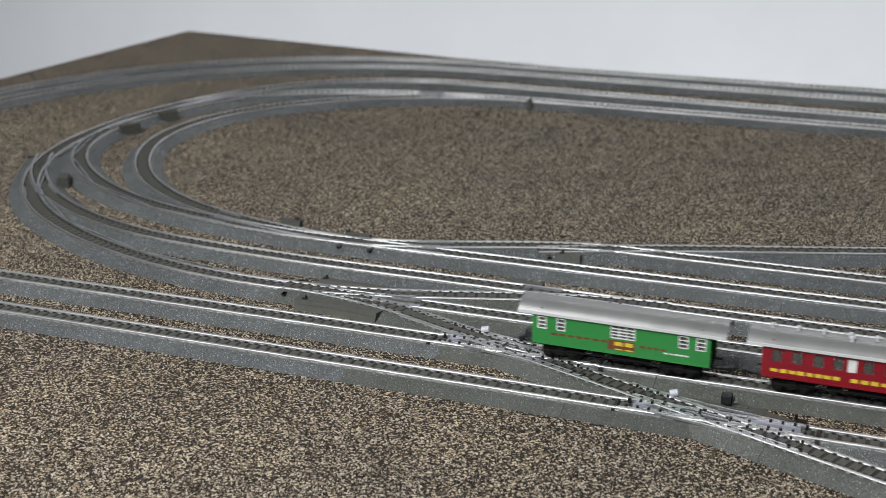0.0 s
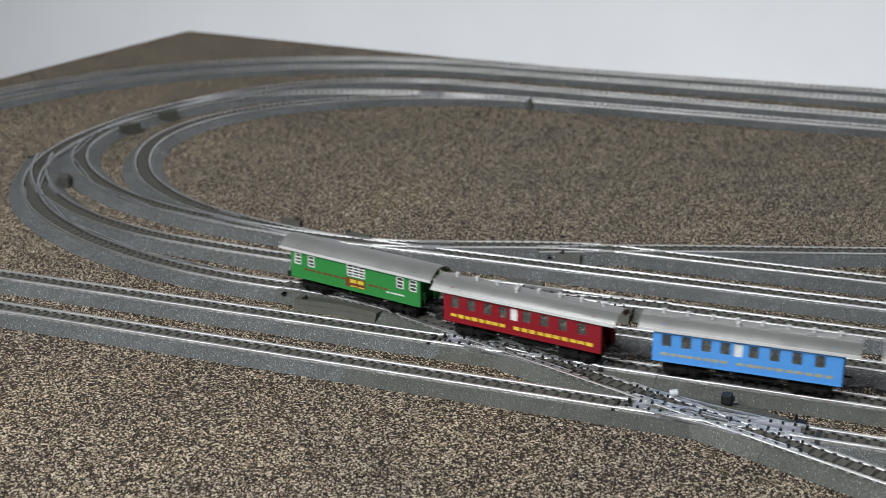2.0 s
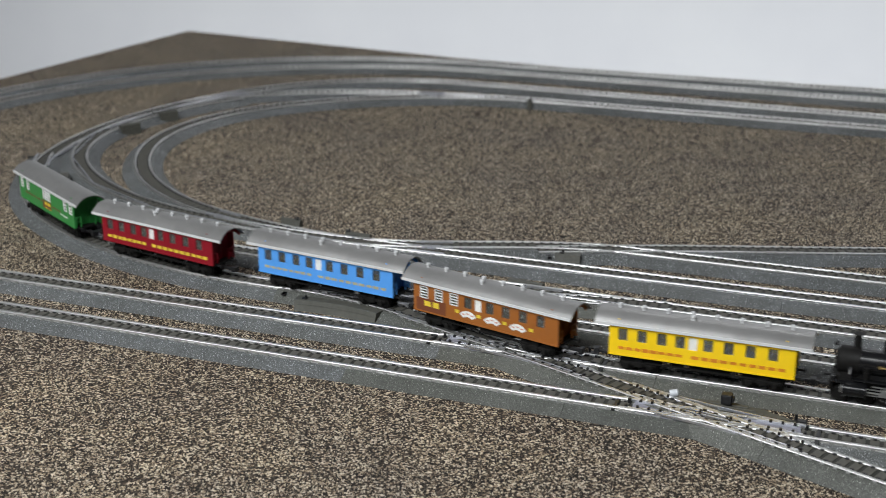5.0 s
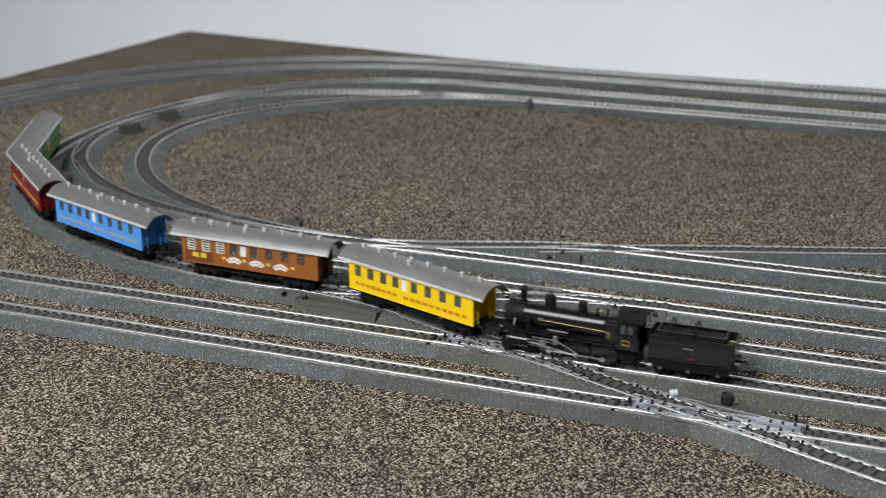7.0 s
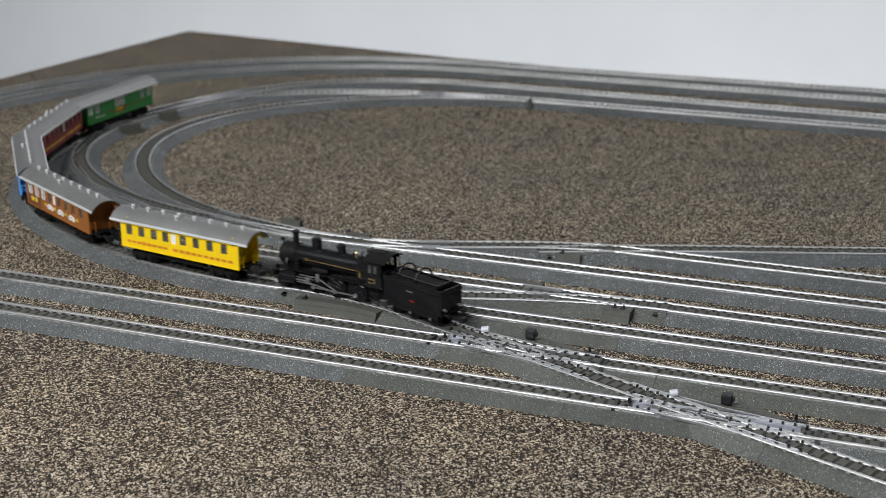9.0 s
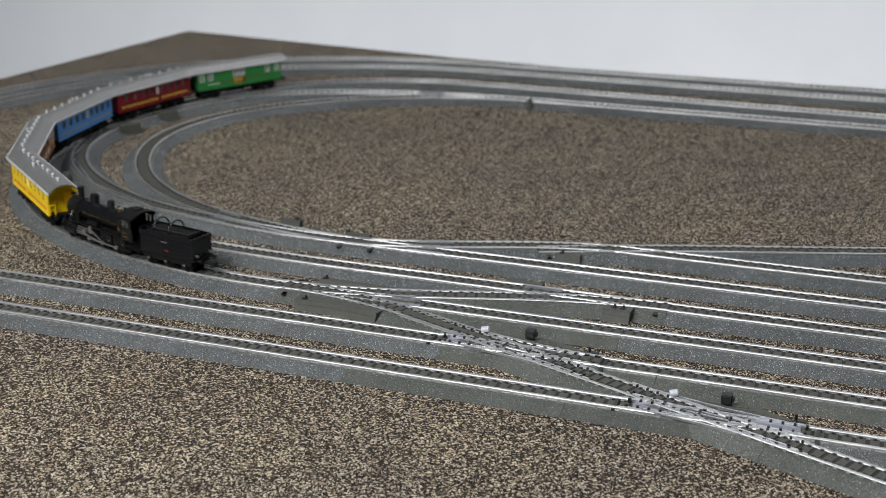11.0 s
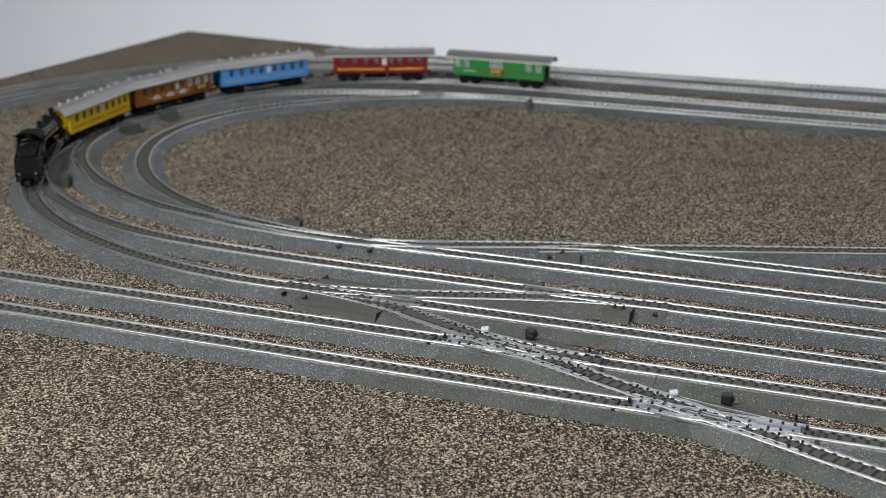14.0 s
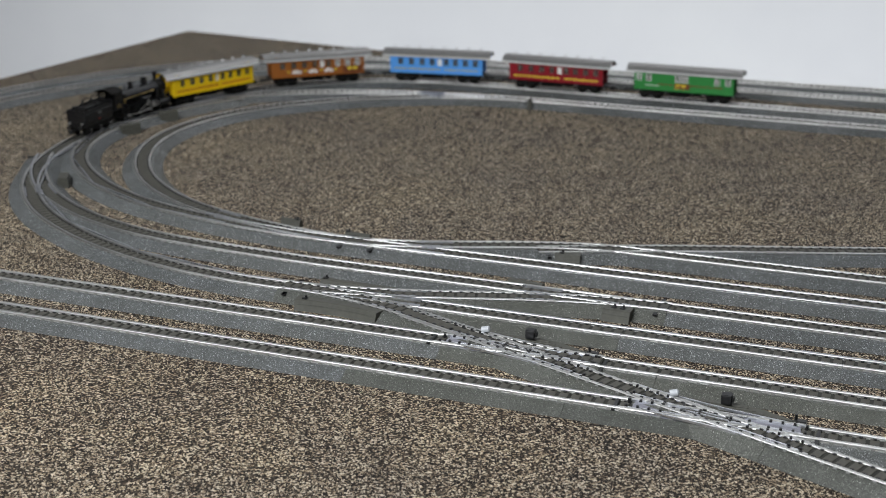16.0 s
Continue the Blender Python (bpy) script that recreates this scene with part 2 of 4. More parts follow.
def track(path, dz, start=0.0, key=""):
    """Sectional track along a path: each section is a thing with its bed, two rails and its sleepers."""
    s = np.r_[0, np.cumsum(np.hypot(*np.diff(path[:, :2], axis=0).T))]
    total = s[-1]
    cuts = [0.0] + [c for c in np.arange(start, total, SECTION) if 0.02 < c < total - 0.02] + [total]

    def at(q):
        return [float(np.interp(q, s, path[:, i])) for i in range(3)]
    for a, b in zip(cuts, cuts[1:]):
        n = max(3, int((b - a) / 0.006))
        gap = 0.00008
        fine = np.array([at(v) for v in np.linspace(a + gap, b - gap, n)])
        mid = at((a + b) / 2)
        org = pose(mid[0], mid[1], 0, 0, 0, math.degrees(mid[2]))
        inv = org.inverted()
        thing = new("track_section")
        thing.matrix_world = org
        tagged(thing, "grey ballasted model track section with silver rails on cork", "model track", "track sections")
        t = BED_TOP + dz
        w = 0.0127
        bed = sweep(fine, [(-w, 0.0002), (w, 0.0002), (0.0074, t - 0.0003), (0.0066, t), (-0.0066, t), (-0.0074, t - 0.0003)])
        bed.transform(inv)
        slip = min(math.hypot(mid[0] - cx, mid[1] - cy) for cx, cy in SLIPS) < 0.056
        part("roadbed", bed, OLIVE_BALLAST if slip or key in ("diagonal", "fork", "link_second") else BALLAST, thing)
        # infill strip whose dark colour paints the shade in the sleeper gaps
        fill = sweep(fine, [(-0.0040, t - 0.0004), (0.0040, t - 0.0004), (0.0040, t + 0.00015), (-0.0040, t + 0.00015)])
        fill.transform(inv)
        part("shaded_infill", fill, SHADED_INFILL, thing, "ballast between the rails, painted dark as shade between sleepers")
        for side in (-1, 1):
            r = sweep(fine, rail_profile(side * GAUGE, RZ + dz * 0.3))
            r.transform(inv)
            part("rail", r, RAIL, thing)
        m = max(1, int(round((b - a) / 0.0049)))
        for i in range(m):
            x, y, h = at(a + (i + 0.5) * (b - a) / m)
            ob = new("sleeper", SLEEPER_MESH)
            ob.parent = thing
            ob.matrix_basis = inv @ pose(x, y, t, 0, 0, math.degrees(h))


# ---- room and board ----
def slab(name, label, poly, z0, z1, material, kind="structure", category=""):
    bm = bmn()
    lo, hi = [bm.verts.new((x, y, z0)) for x, y in poly], [bm.verts.new((x, y, z1)) for x, y in poly]
    bm.faces.new(lo[::-1]), bm.faces.new(hi)
    for i in range(len(poly)):
        j = (i + 1) % len(poly)
        bm.faces.new((lo[i], lo[j], hi[j], hi[i]))
    bmesh.ops.recalc_face_normals(bm, faces=bm.faces)
    ob = new(name, mesh_of(name, bm, material))
    return tagged(ob, label, category, kind=kind)


FLOORMAT = grainy("grey_floor_vinyl", (0.35, 0.34, 0.33), 0.6, scale=30)
TABLEWOOD = grainy("plain_board_wood", (0.30, 0.21, 0.13), 0.6, scale=60)


def wall(name, x0, x1, y0, y1, material=WALL, label="plain white painted wall behind the layout board"):
    bm = box(bmn(), x0, x1, y0, y1, -0.9, 2.2)
    return tagged(new(name, mesh_of(name, bm, material)), label, "wall", kind="structure")


wall("wall_north", -2.6, 2.6, 2.20, 2.30)
# three unseen walls added around the board to limit bounce light
wall("added_wall_south", -2.6, 2.6, -2.4, -2.3, ENCLOSURE, "unseen grey wall added to keep bounce light low")
wall("added_wall_west", -2.7, -2.6, -2.4, 2.3, ENCLOSURE, "unseen grey wall added to keep bounce light low")
wall("added_wall_east", 2.6, 2.7, -2.4, 2.3, ENCLOSURE, "unseen grey wall added to keep bounce light low")
slab("floor", "grey vinyl floor", [(-2.7, -2.4), (2.7, -2.4), (2.7, 2.3), (-2.7, 2.3)], -1.0, -0.9, FLOORMAT, category="floor")
slab("ceiling", "unseen grey ceiling added to keep bounce light low", [(-2.7, -2.4), (2.7, -2.4), (2.7, 2.3), (-2.7, 2.3)], 2.2, 2.3, ENCLOSURE, category="ceiling")

BOARD = [(-0.7112, 0.6811), (-0.8550, -0.55), (0.9, -0.55), (0.9, 0.672), (-0.25, 0.6370), (-0.4242, 0.6464)]
table = new("layout_table")
tagged(table, "layout table topped with speckled brown granulated cork", "table")
top = slab("cork_sheet", "speckled brown and black granulated cork sheet", BOARD, -0.004, 0.0, CORK)
top.parent = table
del top["kind"]
under = slab("board", "", [(x * 0.998, y * 0.998) for x, y in BOARD], -0.024, -0.0041, TABLEWOOD)
under.parent = table
del under["kind"]
for lx, ly in ((-0.70, 0.5), (-0.7, -0.45), (0.8, -0.45), (0.8, 0.55)):
    part("leg", box(bmn(), lx - 0.025, lx + 0.025, ly - 0.025, ly + 0.025, -0.9, -0.024), TABLEWOOD, table)

# ---- tracks ----
STARTS = {"front_outer": X0 + 0.1322 - 3 * SECTION, "front_inner": 0.04, "loop": 0.06, "second": 0.02, "third": 0.0, "fourth": 0.01}
for i, (key, p) in enumerate(PLAN.items()):
    track(p, 0.00011 * (i % 12), STARTS.get(key, 0.0) % SECTION, key)

# ---- the train ----
WHEEL_R = 0.0034


def wheelset_mesh(r=WHEEL_R, spokes=0, material=None):
    bm = bmn()
    for side in (-1, 1):
        y = side * GAUGE
        cyl(bm, r, r, 0.0011, pose(0, y - 0.00055, 0, -90, 0, 0), 24)
        cyl(bm, r * 1.14, r * 1.14, 0.0003, pose(0, y - side * 0.0009 - 0.00015, 0, -90, 0, 0), 24)
        cyl(bm, r * 0.78, r * 0.70, 0.0003, pose(0, y + side * 0.00055, 0, -90 * side, 0, 0), 16)
        for k in range(spokes):
            a = 2 * PI * k / spokes
            box(bm, 0, r * 0.86, -0.0002, 0.0002, -0.00022, 0.00022, m=pose(0, y + side * 0.0008, 0, 0, math.degrees(a), 0))
    cyl(bm, 0.0007, 0.0007, 2 * GAUGE, pose(0, -GAUGE, 0, -90, 0, 0), 10)
    return mesh_of("wheelset", bm, material or LOCO_DULL)


COACH_WHEELS = wheelset_mesh()
VENT = grainy("light_grey_vent", (0.62, 0.62, 0.63), 0.5)
SPUN = []


def add_wheels(parent, xs, me, r):
    for x in xs:
        w = new("wheelset", me)
        w.parent = parent
        w.matrix_basis = pose(x, 0, r)
        SPUN.append((w, r))


def stretch(thing, k):
    """Lengthen a vehicle along its run; wheels and vents keep their shape."""
    for o in thing.children_recursive:
        if o.name.startswith(("wheelset", "roof_vent")):
            o.location.x *= k
        else:
            o.data.transform(Matrix.Diagonal((k, 1, 1, 1)))


def side_wall(bm, x0, x1, z0, z1, y0, y1, holes):
    """A wall panel with rectangular holes right through it."""
    xs = sorted({x0, x1, *(v for h in holes for v in h[:2])})
    zs = sorted({z0, z1, *(v for h in holes for v in h[2:])})
    for xa, xb in zip(xs, xs[1:]):
        za = None
        for i, (a, b) in enumerate(zip(zs, zs[1:])):
            cx, cz = (xa + xb) / 2, (a + b) / 2
            solid = not any(h[0] < cx < h[1] and h[2] < cz < h[3] for h in holes)
            if solid and za is None:
                za = a
            if za is not None and (not solid or i == len(zs) - 2):
                box(bm, xa, xb, y0, y1, za, b if solid else a)
                za = None


HALF, SIDE_LO, SIDE_HI, WIDE = 0.0365, 0.0075, 0.0209, 0.0078


def roof_part(parent, half=0.0425, vents=True):
    bm = bmn()
    n, over = 14, WIDE + 0.0008
    prof = []
    for i in range(n + 1):
        u = -1 + 2 * i / n
        prof.append((u * over, SIDE_HI + 0.0044 * (1 - abs(u) ** 2.4)))
    inner = [(o * 0.97, z - 0.0005) for o, z in prof[::-1]]
    line = np.array([(x, 0, 0) for x in (-half, -half * 0.5, 0, half * 0.5, half)])
    r = smooth(part("roof", sweep(line, prof + inner), ROOF, parent, "curved silver-grey roof"))
    # a strip on each eave carries the roof's painted highlight
    for side in (-1, 1):
        part("edge_gleam", box(bmn(), -half, half, side * over - 0.0003, side * over + 0.0003, SIDE_HI - 0.0007, SIDE_HI + 0.0004), EDGE_GLEAM, r, "roof edge strip painted pale as a highlight")
    if vents:
        vm = bmn()
        cyl(vm, 0.0007, 0.0006, 0.0016, pose(0, 0, 0), 12)
        cyl(vm, 0.0010, 0.0008, 0.0008, pose(0, 0, 0.0014), 14)
        me = mesh_of("roof_vent", vm, VENT)
        for i in range(8):
            v = new("roof_vent", me)
            v.parent = r
            v.matrix_basis = pose(-0.034 + 0.068 * i / 7, 0.0004, SIDE_HI + 0.0042)
        v = new("roof_vent", me)
        v.parent = r
        v.matrix_basis = pose(0.004, 0.0032, SIDE_HI + 0.0038)
    return r


def bogie(parent, x):
    bm = bmn()
    for side in (-1, 1):
        box(bm, -0.0072, 0.0072, side * 0.0062 - 0.0004, side * 0.0062 + 0.0004, 0.0030, 0.0044, 0.0002)
        for bx in (-0.0048, 0.0048):
            box(bm, bx - 0.0010, bx + 0.0010, side * 0.0068 - 0.0006, side * 0.0068 + 0.0006, 0.0022, 0.0042, 0.0002)
        box(bm, -0.0018, 0.0018, side * 0.0066 - 0.0006, side * 0.0066 + 0.0006, 0.0026, 0.0048, 0.0002)
    box(bm, -0.0016, 0.0016, -0.0062, 0.0062, 0.0032, 0.0060)
    bm.transform(Matrix.Translation((x, 0, 0)))
    part("bogie", bm, LOCO_DULL, parent, "matt black bogie frame")
    add_wheels(parent, (x - 0.0048, x + 0.0048), COACH_WHEELS, WHEEL_R)


def coupler(parent, x, way):
    bm = bmn()
    box(bm, min(x, x + way * 0.0075), max(x, x + way * 0.0075), -0.0008, 0.0008, 0.0042, 0.0053)
    xe = x + way * 0.0068
    box(bm, xe - 0.0011, xe + 0.0011, -0.0017, 0.0017, 0.0036, 0.0062, 0.0003)
    part("coupler", bm, BLACK, parent)
    for side in (-1, 1):
        b = bmn()
        cyl(b, 0.0005, 0.0005, 0.0028, pose(x, side * 0.0046, 0.0066, 0, 90 * way, 0), 10)
        cyl(b, 0.0012, 0.0012, 0.0004, pose(x + way * 0.0028, side * 0.0046, 0.0066, 0, 90 * way, 0), 14)
        part("buffer", b, BLACK, parent)


def printed_bars(parent, name, x0, x1, z, h, count, material, seed, side, gaps=(), y=None):
    """A line of unreadable lettering as plain bars on one side of a coach."""
    rnd = random.Random(seed)
    bm = bmn()
    x, step = x0, (x1 - x0) / count
    yy = (y or WIDE) * side
    for i in range(count):
        w = step * (0.97 if count == 1 else rnd.uniform(0.70, 0.88))
        hh = h * rnd.uniform(0.75, 1.0)
        if i not in gaps:
            box(bm, x, x + w, yy - 0.00006, yy + 0.00006, z - hh / 2, z + hh / 2)
        x += step
    part(name, bm, material, parent)


def coach(colour, label, holes, bars, vents=True, panels=()):
    """A bogie coach, its centre at the origin on the rail top; +x is the way it runs."""
    c = new("passenger_coach")
    tagged(c, label, "model coach", "train coaches")
    paint = PAINT[colour]
    for side in (-1, 1):
        bm = bmn()
        ya, yb = sorted((side * (WIDE - 0.0007), side * WIDE))
        side_wall(bm, -HALF, HALF, SIDE_LO, SIDE_HI, ya, yb, [h[:4] for h in holes])
        box(bm, -HALF, HALF, min(ya, ya + side * 0.0002), max(yb, yb + side * 0.0002), SIDE_LO - 0.0003, SIDE_LO + 0.0004)
        wl = part("side_wall", bm, paint, c)
        for h in holes:
            pane = part("window_pane", box(bmn(), h[0], h[1], side * (WIDE - 0.0005) - 0.0001, side * (WIDE - 0.0005) + 0.0001, h[2], h[3]), WHITE if h[4] == "door" else GLASS, wl, "white corridor panel" if h[4] == "door" else "")
            if h[4].startswith("bars"):
                nv, nh = int(h[4][4]), int(h[4][5])
                yy = side * (WIDE - 0.0001)
                for k in range(nv + 1):
                    xk = h[0] + (h[1] - h[0]) * k / nv
                    part("window_bar", box(bmn(), xk - 0.00018, xk + 0.00018, yy - 0.0002, yy + 0.0002, h[2], h[3]), WHITE, wl)
                for k in range(nh + 1):
                    zk = h[2] + (h[3] - h[2]) * k / nh
                    part("window_bar", box(bmn(), h[0], h[1], yy - 0.00019, yy + 0.00019, zk - 0.00018, zk + 0.00018), WHITE, wl)
    for way in (-1, 1):
        xa, xb = sorted((way * (HALF - 0.0040), way * (HALF - 0.0034)))
        em = bmn()
        for side in (-1, 1):
            ya, yb = sorted((side * 0.0020, side * (WIDE - 0.0007)))
            box(em, xa, xb, ya, yb, SIDE_LO, SIDE_HI + 0.002)
        box(em, xa, xb, -0.0022, 0.0022, 0.0178, SIDE_HI + 0.003)
        part("end_wall", em, paint, c)
        gable = [(-WIDE + 2 * WIDE * i / 10, SIDE_HI + 0.0037 * (1 - abs(2 * i / 10 - 1) ** 2.4)) for i in range(11)]
        gx = way * (HALF + 0.0040)
        part("gable", sweep(np.array([(gx - 0.0004, 0, 0), (gx + 0.0004, 0, 0)]), [(-WIDE, SIDE_HI - 0.0004)] + gable + [(WIDE, SIDE_HI - 0.0004)] + [(o * 0.9, z - 0.0012) for o, z in gable[::-1]]), paint, c)
    for way in (-1, 1):
        xd = way * (HALF - 0.0041)
        part("end_door", box(bmn(), xd - 0.0003, xd + 0.0003, -0.0022, 0.0022, SIDE_LO, 0.0179), paint, c)
        xr = way * (HALF - 0.0003)
        for y in (-0.0068, -0.0040, 0.0040, 0.0068):
            part("railing_post", box(bmn(), xr - 0.00025, xr + 0.00025, y - 0.00025, y + 0.00025, SIDE_LO, 0.0131), paint, c)
        for z in (0.0103, 0.0129):
            for y0, y1 in ((-0.0070, -0.0038), (0.0038, 0.0070)):
                part("railing_bar", box(bmn(), xr - 0.0002, xr + 0.0002, y0, y1, z - 0.0002, z + 0.0002), paint, c)
    part("floor_pan", box(bmn(), -HALF, HALF, -WIDE + 0.0008, WIDE - 0.0008, SIDE_LO - 0.0010, SIDE_LO), LOCO_DULL, c)
    um = bmn()
    box(um, -0.012, 0.004, -0.0050, 0.0050, 0.0030, SIDE_LO - 0.0010, 0.0004)
    box(um, 0.0065, 0.0120, -0.0045, 0.0045, 0.0036, SIDE_LO - 0.0010, 0.0004)
    for side in (-1, 1):
        box(um, -0.022, 0.022, side * 0.0068 - 0.0002, side * 0.0068 + 0.0002, 0.0046, 0.0052)
    part("underframe_gear", um, LOCO_DULL, c)
    sm = bmn()
    for k in range(7):
        x = -0.029 + k * 0.0089
        box(sm, x, x + 0.0030, -0.006, 0.006, SIDE_LO, 0.0113, 0.0003)
        box(sm, x + 0.0024, x + 0.0030, -0.006, 0.006, 0.0113, 0.0149)
    part("seats", sm, GREY_IN, c)
    roof_part(c, vents=vents)
    for x in (-0.0245, 0.0245):
        bogie(c, x)
    coupler(c, HALF, 1), coupler(c, -HALF, -1)
    for b in bars:
        for side in (-1, 1):
            printed_bars(c, b[0], *b[1:7], b[7], side, y=b[8] if len(b) > 8 else None)
    return c


WZ0, WZ1 = 0.0139, 0.0190


def coach_windows():
    """Eight windows and the white middle panel; +x end first."""
    xs = [0.0310, 0.0232, 0.0153, 0.0080, 0.0030, -0.0030, -0.0110, -0.0194, -0.0280]
    return [(x - (0.0017 if i == 4 else 0.0019), x + (0.0017 if i == 4 else 0.0019), WZ0 - (0.0003 if i == 4 else 0), WZ1, "door" if i == 4 else "plain") for i, x in enumerate(xs)]


def build_train():
    made = {}
    green_holes = [(0.0306, 0.0340, 0.0141, 0.0191, "bars13"), (0.0226, 0.0260, 0.0141, 0.0191, "bars13"), (-0.0062, 0.0034, 0.0143, 0.0197, "bars34"),
                   (-0.0276, -0.0240, 0.0141, 0.0191, "bars13"), (-0.0346, -0.0310, 0.0141, 0.0191, "bars13")]
    made["green"] = coach("green", "green baggage coach with barred windows and silver roof", green_holes,
                          [("painted_garland", 0.0050, 0.0290, 0.0122, 0.0011, 7, DARKBROWN, 3), ("painted_garland", -0.0190, -0.0080, 0.0120, 0.0011, 4, DARKBROWN, 4),
                           ("lettering_white", -0.0280, -0.0180, 0.0108, 0.0007, 5, WHITE, 5), ("brown_panel", -0.0066, 0.0050, 0.0112, 0.0046, 1, DARKBROWN, 6, WIDE - 0.00003), ("lettering_yellow", -0.0056, 0.0026, 0.0119, 0.0021, 2, YELLOWP, 7, WIDE + 0.00006), ("lettering_yellow", -0.0060, 0.0028, 0.0095, 0.0005, 2, YELLOWP, 8, WIDE + 0.00006)], vents=False)
    made["red"] = coach("red", "crimson passenger coach with gold lettering and silver roof", coach_windows(),
                        [("lettering_gold", 0.0070, 0.0335, 0.0104, 0.0017, 8, YELLOWP, 11), ("lettering_gold", -0.0330, 0.0040, 0.0104, 0.0017, 10, YELLOWP, 12)])
    made["blue"] = coach("blue", "sky blue passenger coach with faint gold lettering and silver roof", coach_windows(),
                         [("lettering_gold", 0.0070, 0.0335, 0.0106, 0.0014, 8, PALEGOLD, 13), ("lettering_gold", -0.0330, 0.0040, 0.0106, 0.0014, 10, PALEGOLD, 14)])
    bw = coach_windows()
    bw = [(*w[:4], "bars14" if i < 3 else w[4]) for i, w in enumerate(bw)]
    made["brown"] = coach("brown", "orange-brown buffet coach with white fan emblems and silver roof", bw,
                          [("lettering_yellow", 0.0232, 0.0316, 0.0115, 0.0027, 2, YELLOWP, 21)])
    made["brown"].name = "buffet_coach"
    for side in (-1, 1):
        part("dark_panel", box(bmn(), 0.0195, 0.0350, side * WIDE - 0.00005, side * WIDE + 0.00005, SIDE_LO + 0.0003, 0.0138), DARKBROWN, made["brown"])
        for x in (0.0135, 0.0025, -0.0105, -0.0235):
            part("yellow_mark", box(bmn(), x - 0.0010, x + 0.0010, side * WIDE - 0.0001, side * WIDE + 0.0001, 0.0109, 0.0123), YELLOWP, made["brown"])
        for x in (0.0080, -0.0043, -0.0170):
            fm = bmn()
            pts = []
            for k in range(11):
                a = math.radians(152 - 12.4 * k)
                pts.append((x + 0.0047 * math.cos(a), 0.0088 + 0.0040 * math.sin(a)))
            for k in range(7):
                a = math.radians(35 + 18.3 * k)
                pts.append((x + 0.0026 * math.cos(a), 0.0082 + 0.0019 * math.sin(a)))
            y = side * (WIDE + 0.00012)
            f = fm.faces.new([fm.verts.new((px, y, pz)) for px, pz in pts])
            r = bmesh.ops.extrude_face_region(fm, geom=[f])
            for v in r["geom"]:
                if isinstance(v, bmesh.types.BMVert):
                    v.co.y -= side * 0.0002
            bmesh.ops.recalc_face_normals(fm, faces=fm.faces)
            part("fan_emblem", fm, WHITE, made["brown"], "white fan-shaped emblem")
            for dx, dz in ((-0.0022, 0.0110), (0.0, 0.0115), (0.0022, 0.0110)):
                part("emblem_mark", box(bmn(), x + dx - 0.0007, x + dx + 0.0007, side * (WIDE + 0.00014) - 0.00004, side * (WIDE + 0.00014) + 0.00004, dz - 0.0003, dz + 0.0003), PINK, made["brown"])
    made["yellow"] = coach("yellow", "bright yellow passenger coach with red lettering and silver roof", coach_windows(),
                           [("lettering_red", 0.0070, 0.0335, 0.0106, 0.0016, 8, REDP, 15), ("lettering_red", -0.0330, 0.0040, 0.0106, 0.0016, 10, REDP, 16)])
    made["green"].name = "baggage_coach"
    for key in made:
        stretch(made[key], 1.02)
    made["loco"], made["tender"] = locomotive(), tender()
    return made


DRIVE_R = 0.0052
DRIVERS = wheelset_mesh(DRIVE_R, 10, LOCO)


def tube(points, r, seg=8):
    """One bent pipe through the points."""
    bm = bmn()
    q = [Vector(p) for p in points]
    rings = []
    for i, p in enumerate(q):
        d = (q[min(i + 1, len(q) - 1)] - q[max(i - 1, 0)]).normalized()
        m = d.to_track_quat("Z", "Y").to_matrix()
        rings.append([bm.verts.new(p + m @ Vector((r * math.cos(2 * PI * k / seg), r * math.sin(2 * PI * k / seg), 0))) for k in range(seg)])
    for a, b in zip(rings, rings[1:]):
        turn = min(range(seg), key=lambda n: sum((a[k].co - b[(k + n) % seg].co).length for k in range(seg)))
        for k in range(seg):
            bm.faces.new((a[k], a[(k + 1) % seg], b[(k + 1 + turn) % seg], b[(k + turn) % seg]))
    bm.faces.new(rings[0]), bm.faces.new(rings[-1])
    bmesh.ops.recalc_face_normals(bm, faces=bm.faces)
    return bm


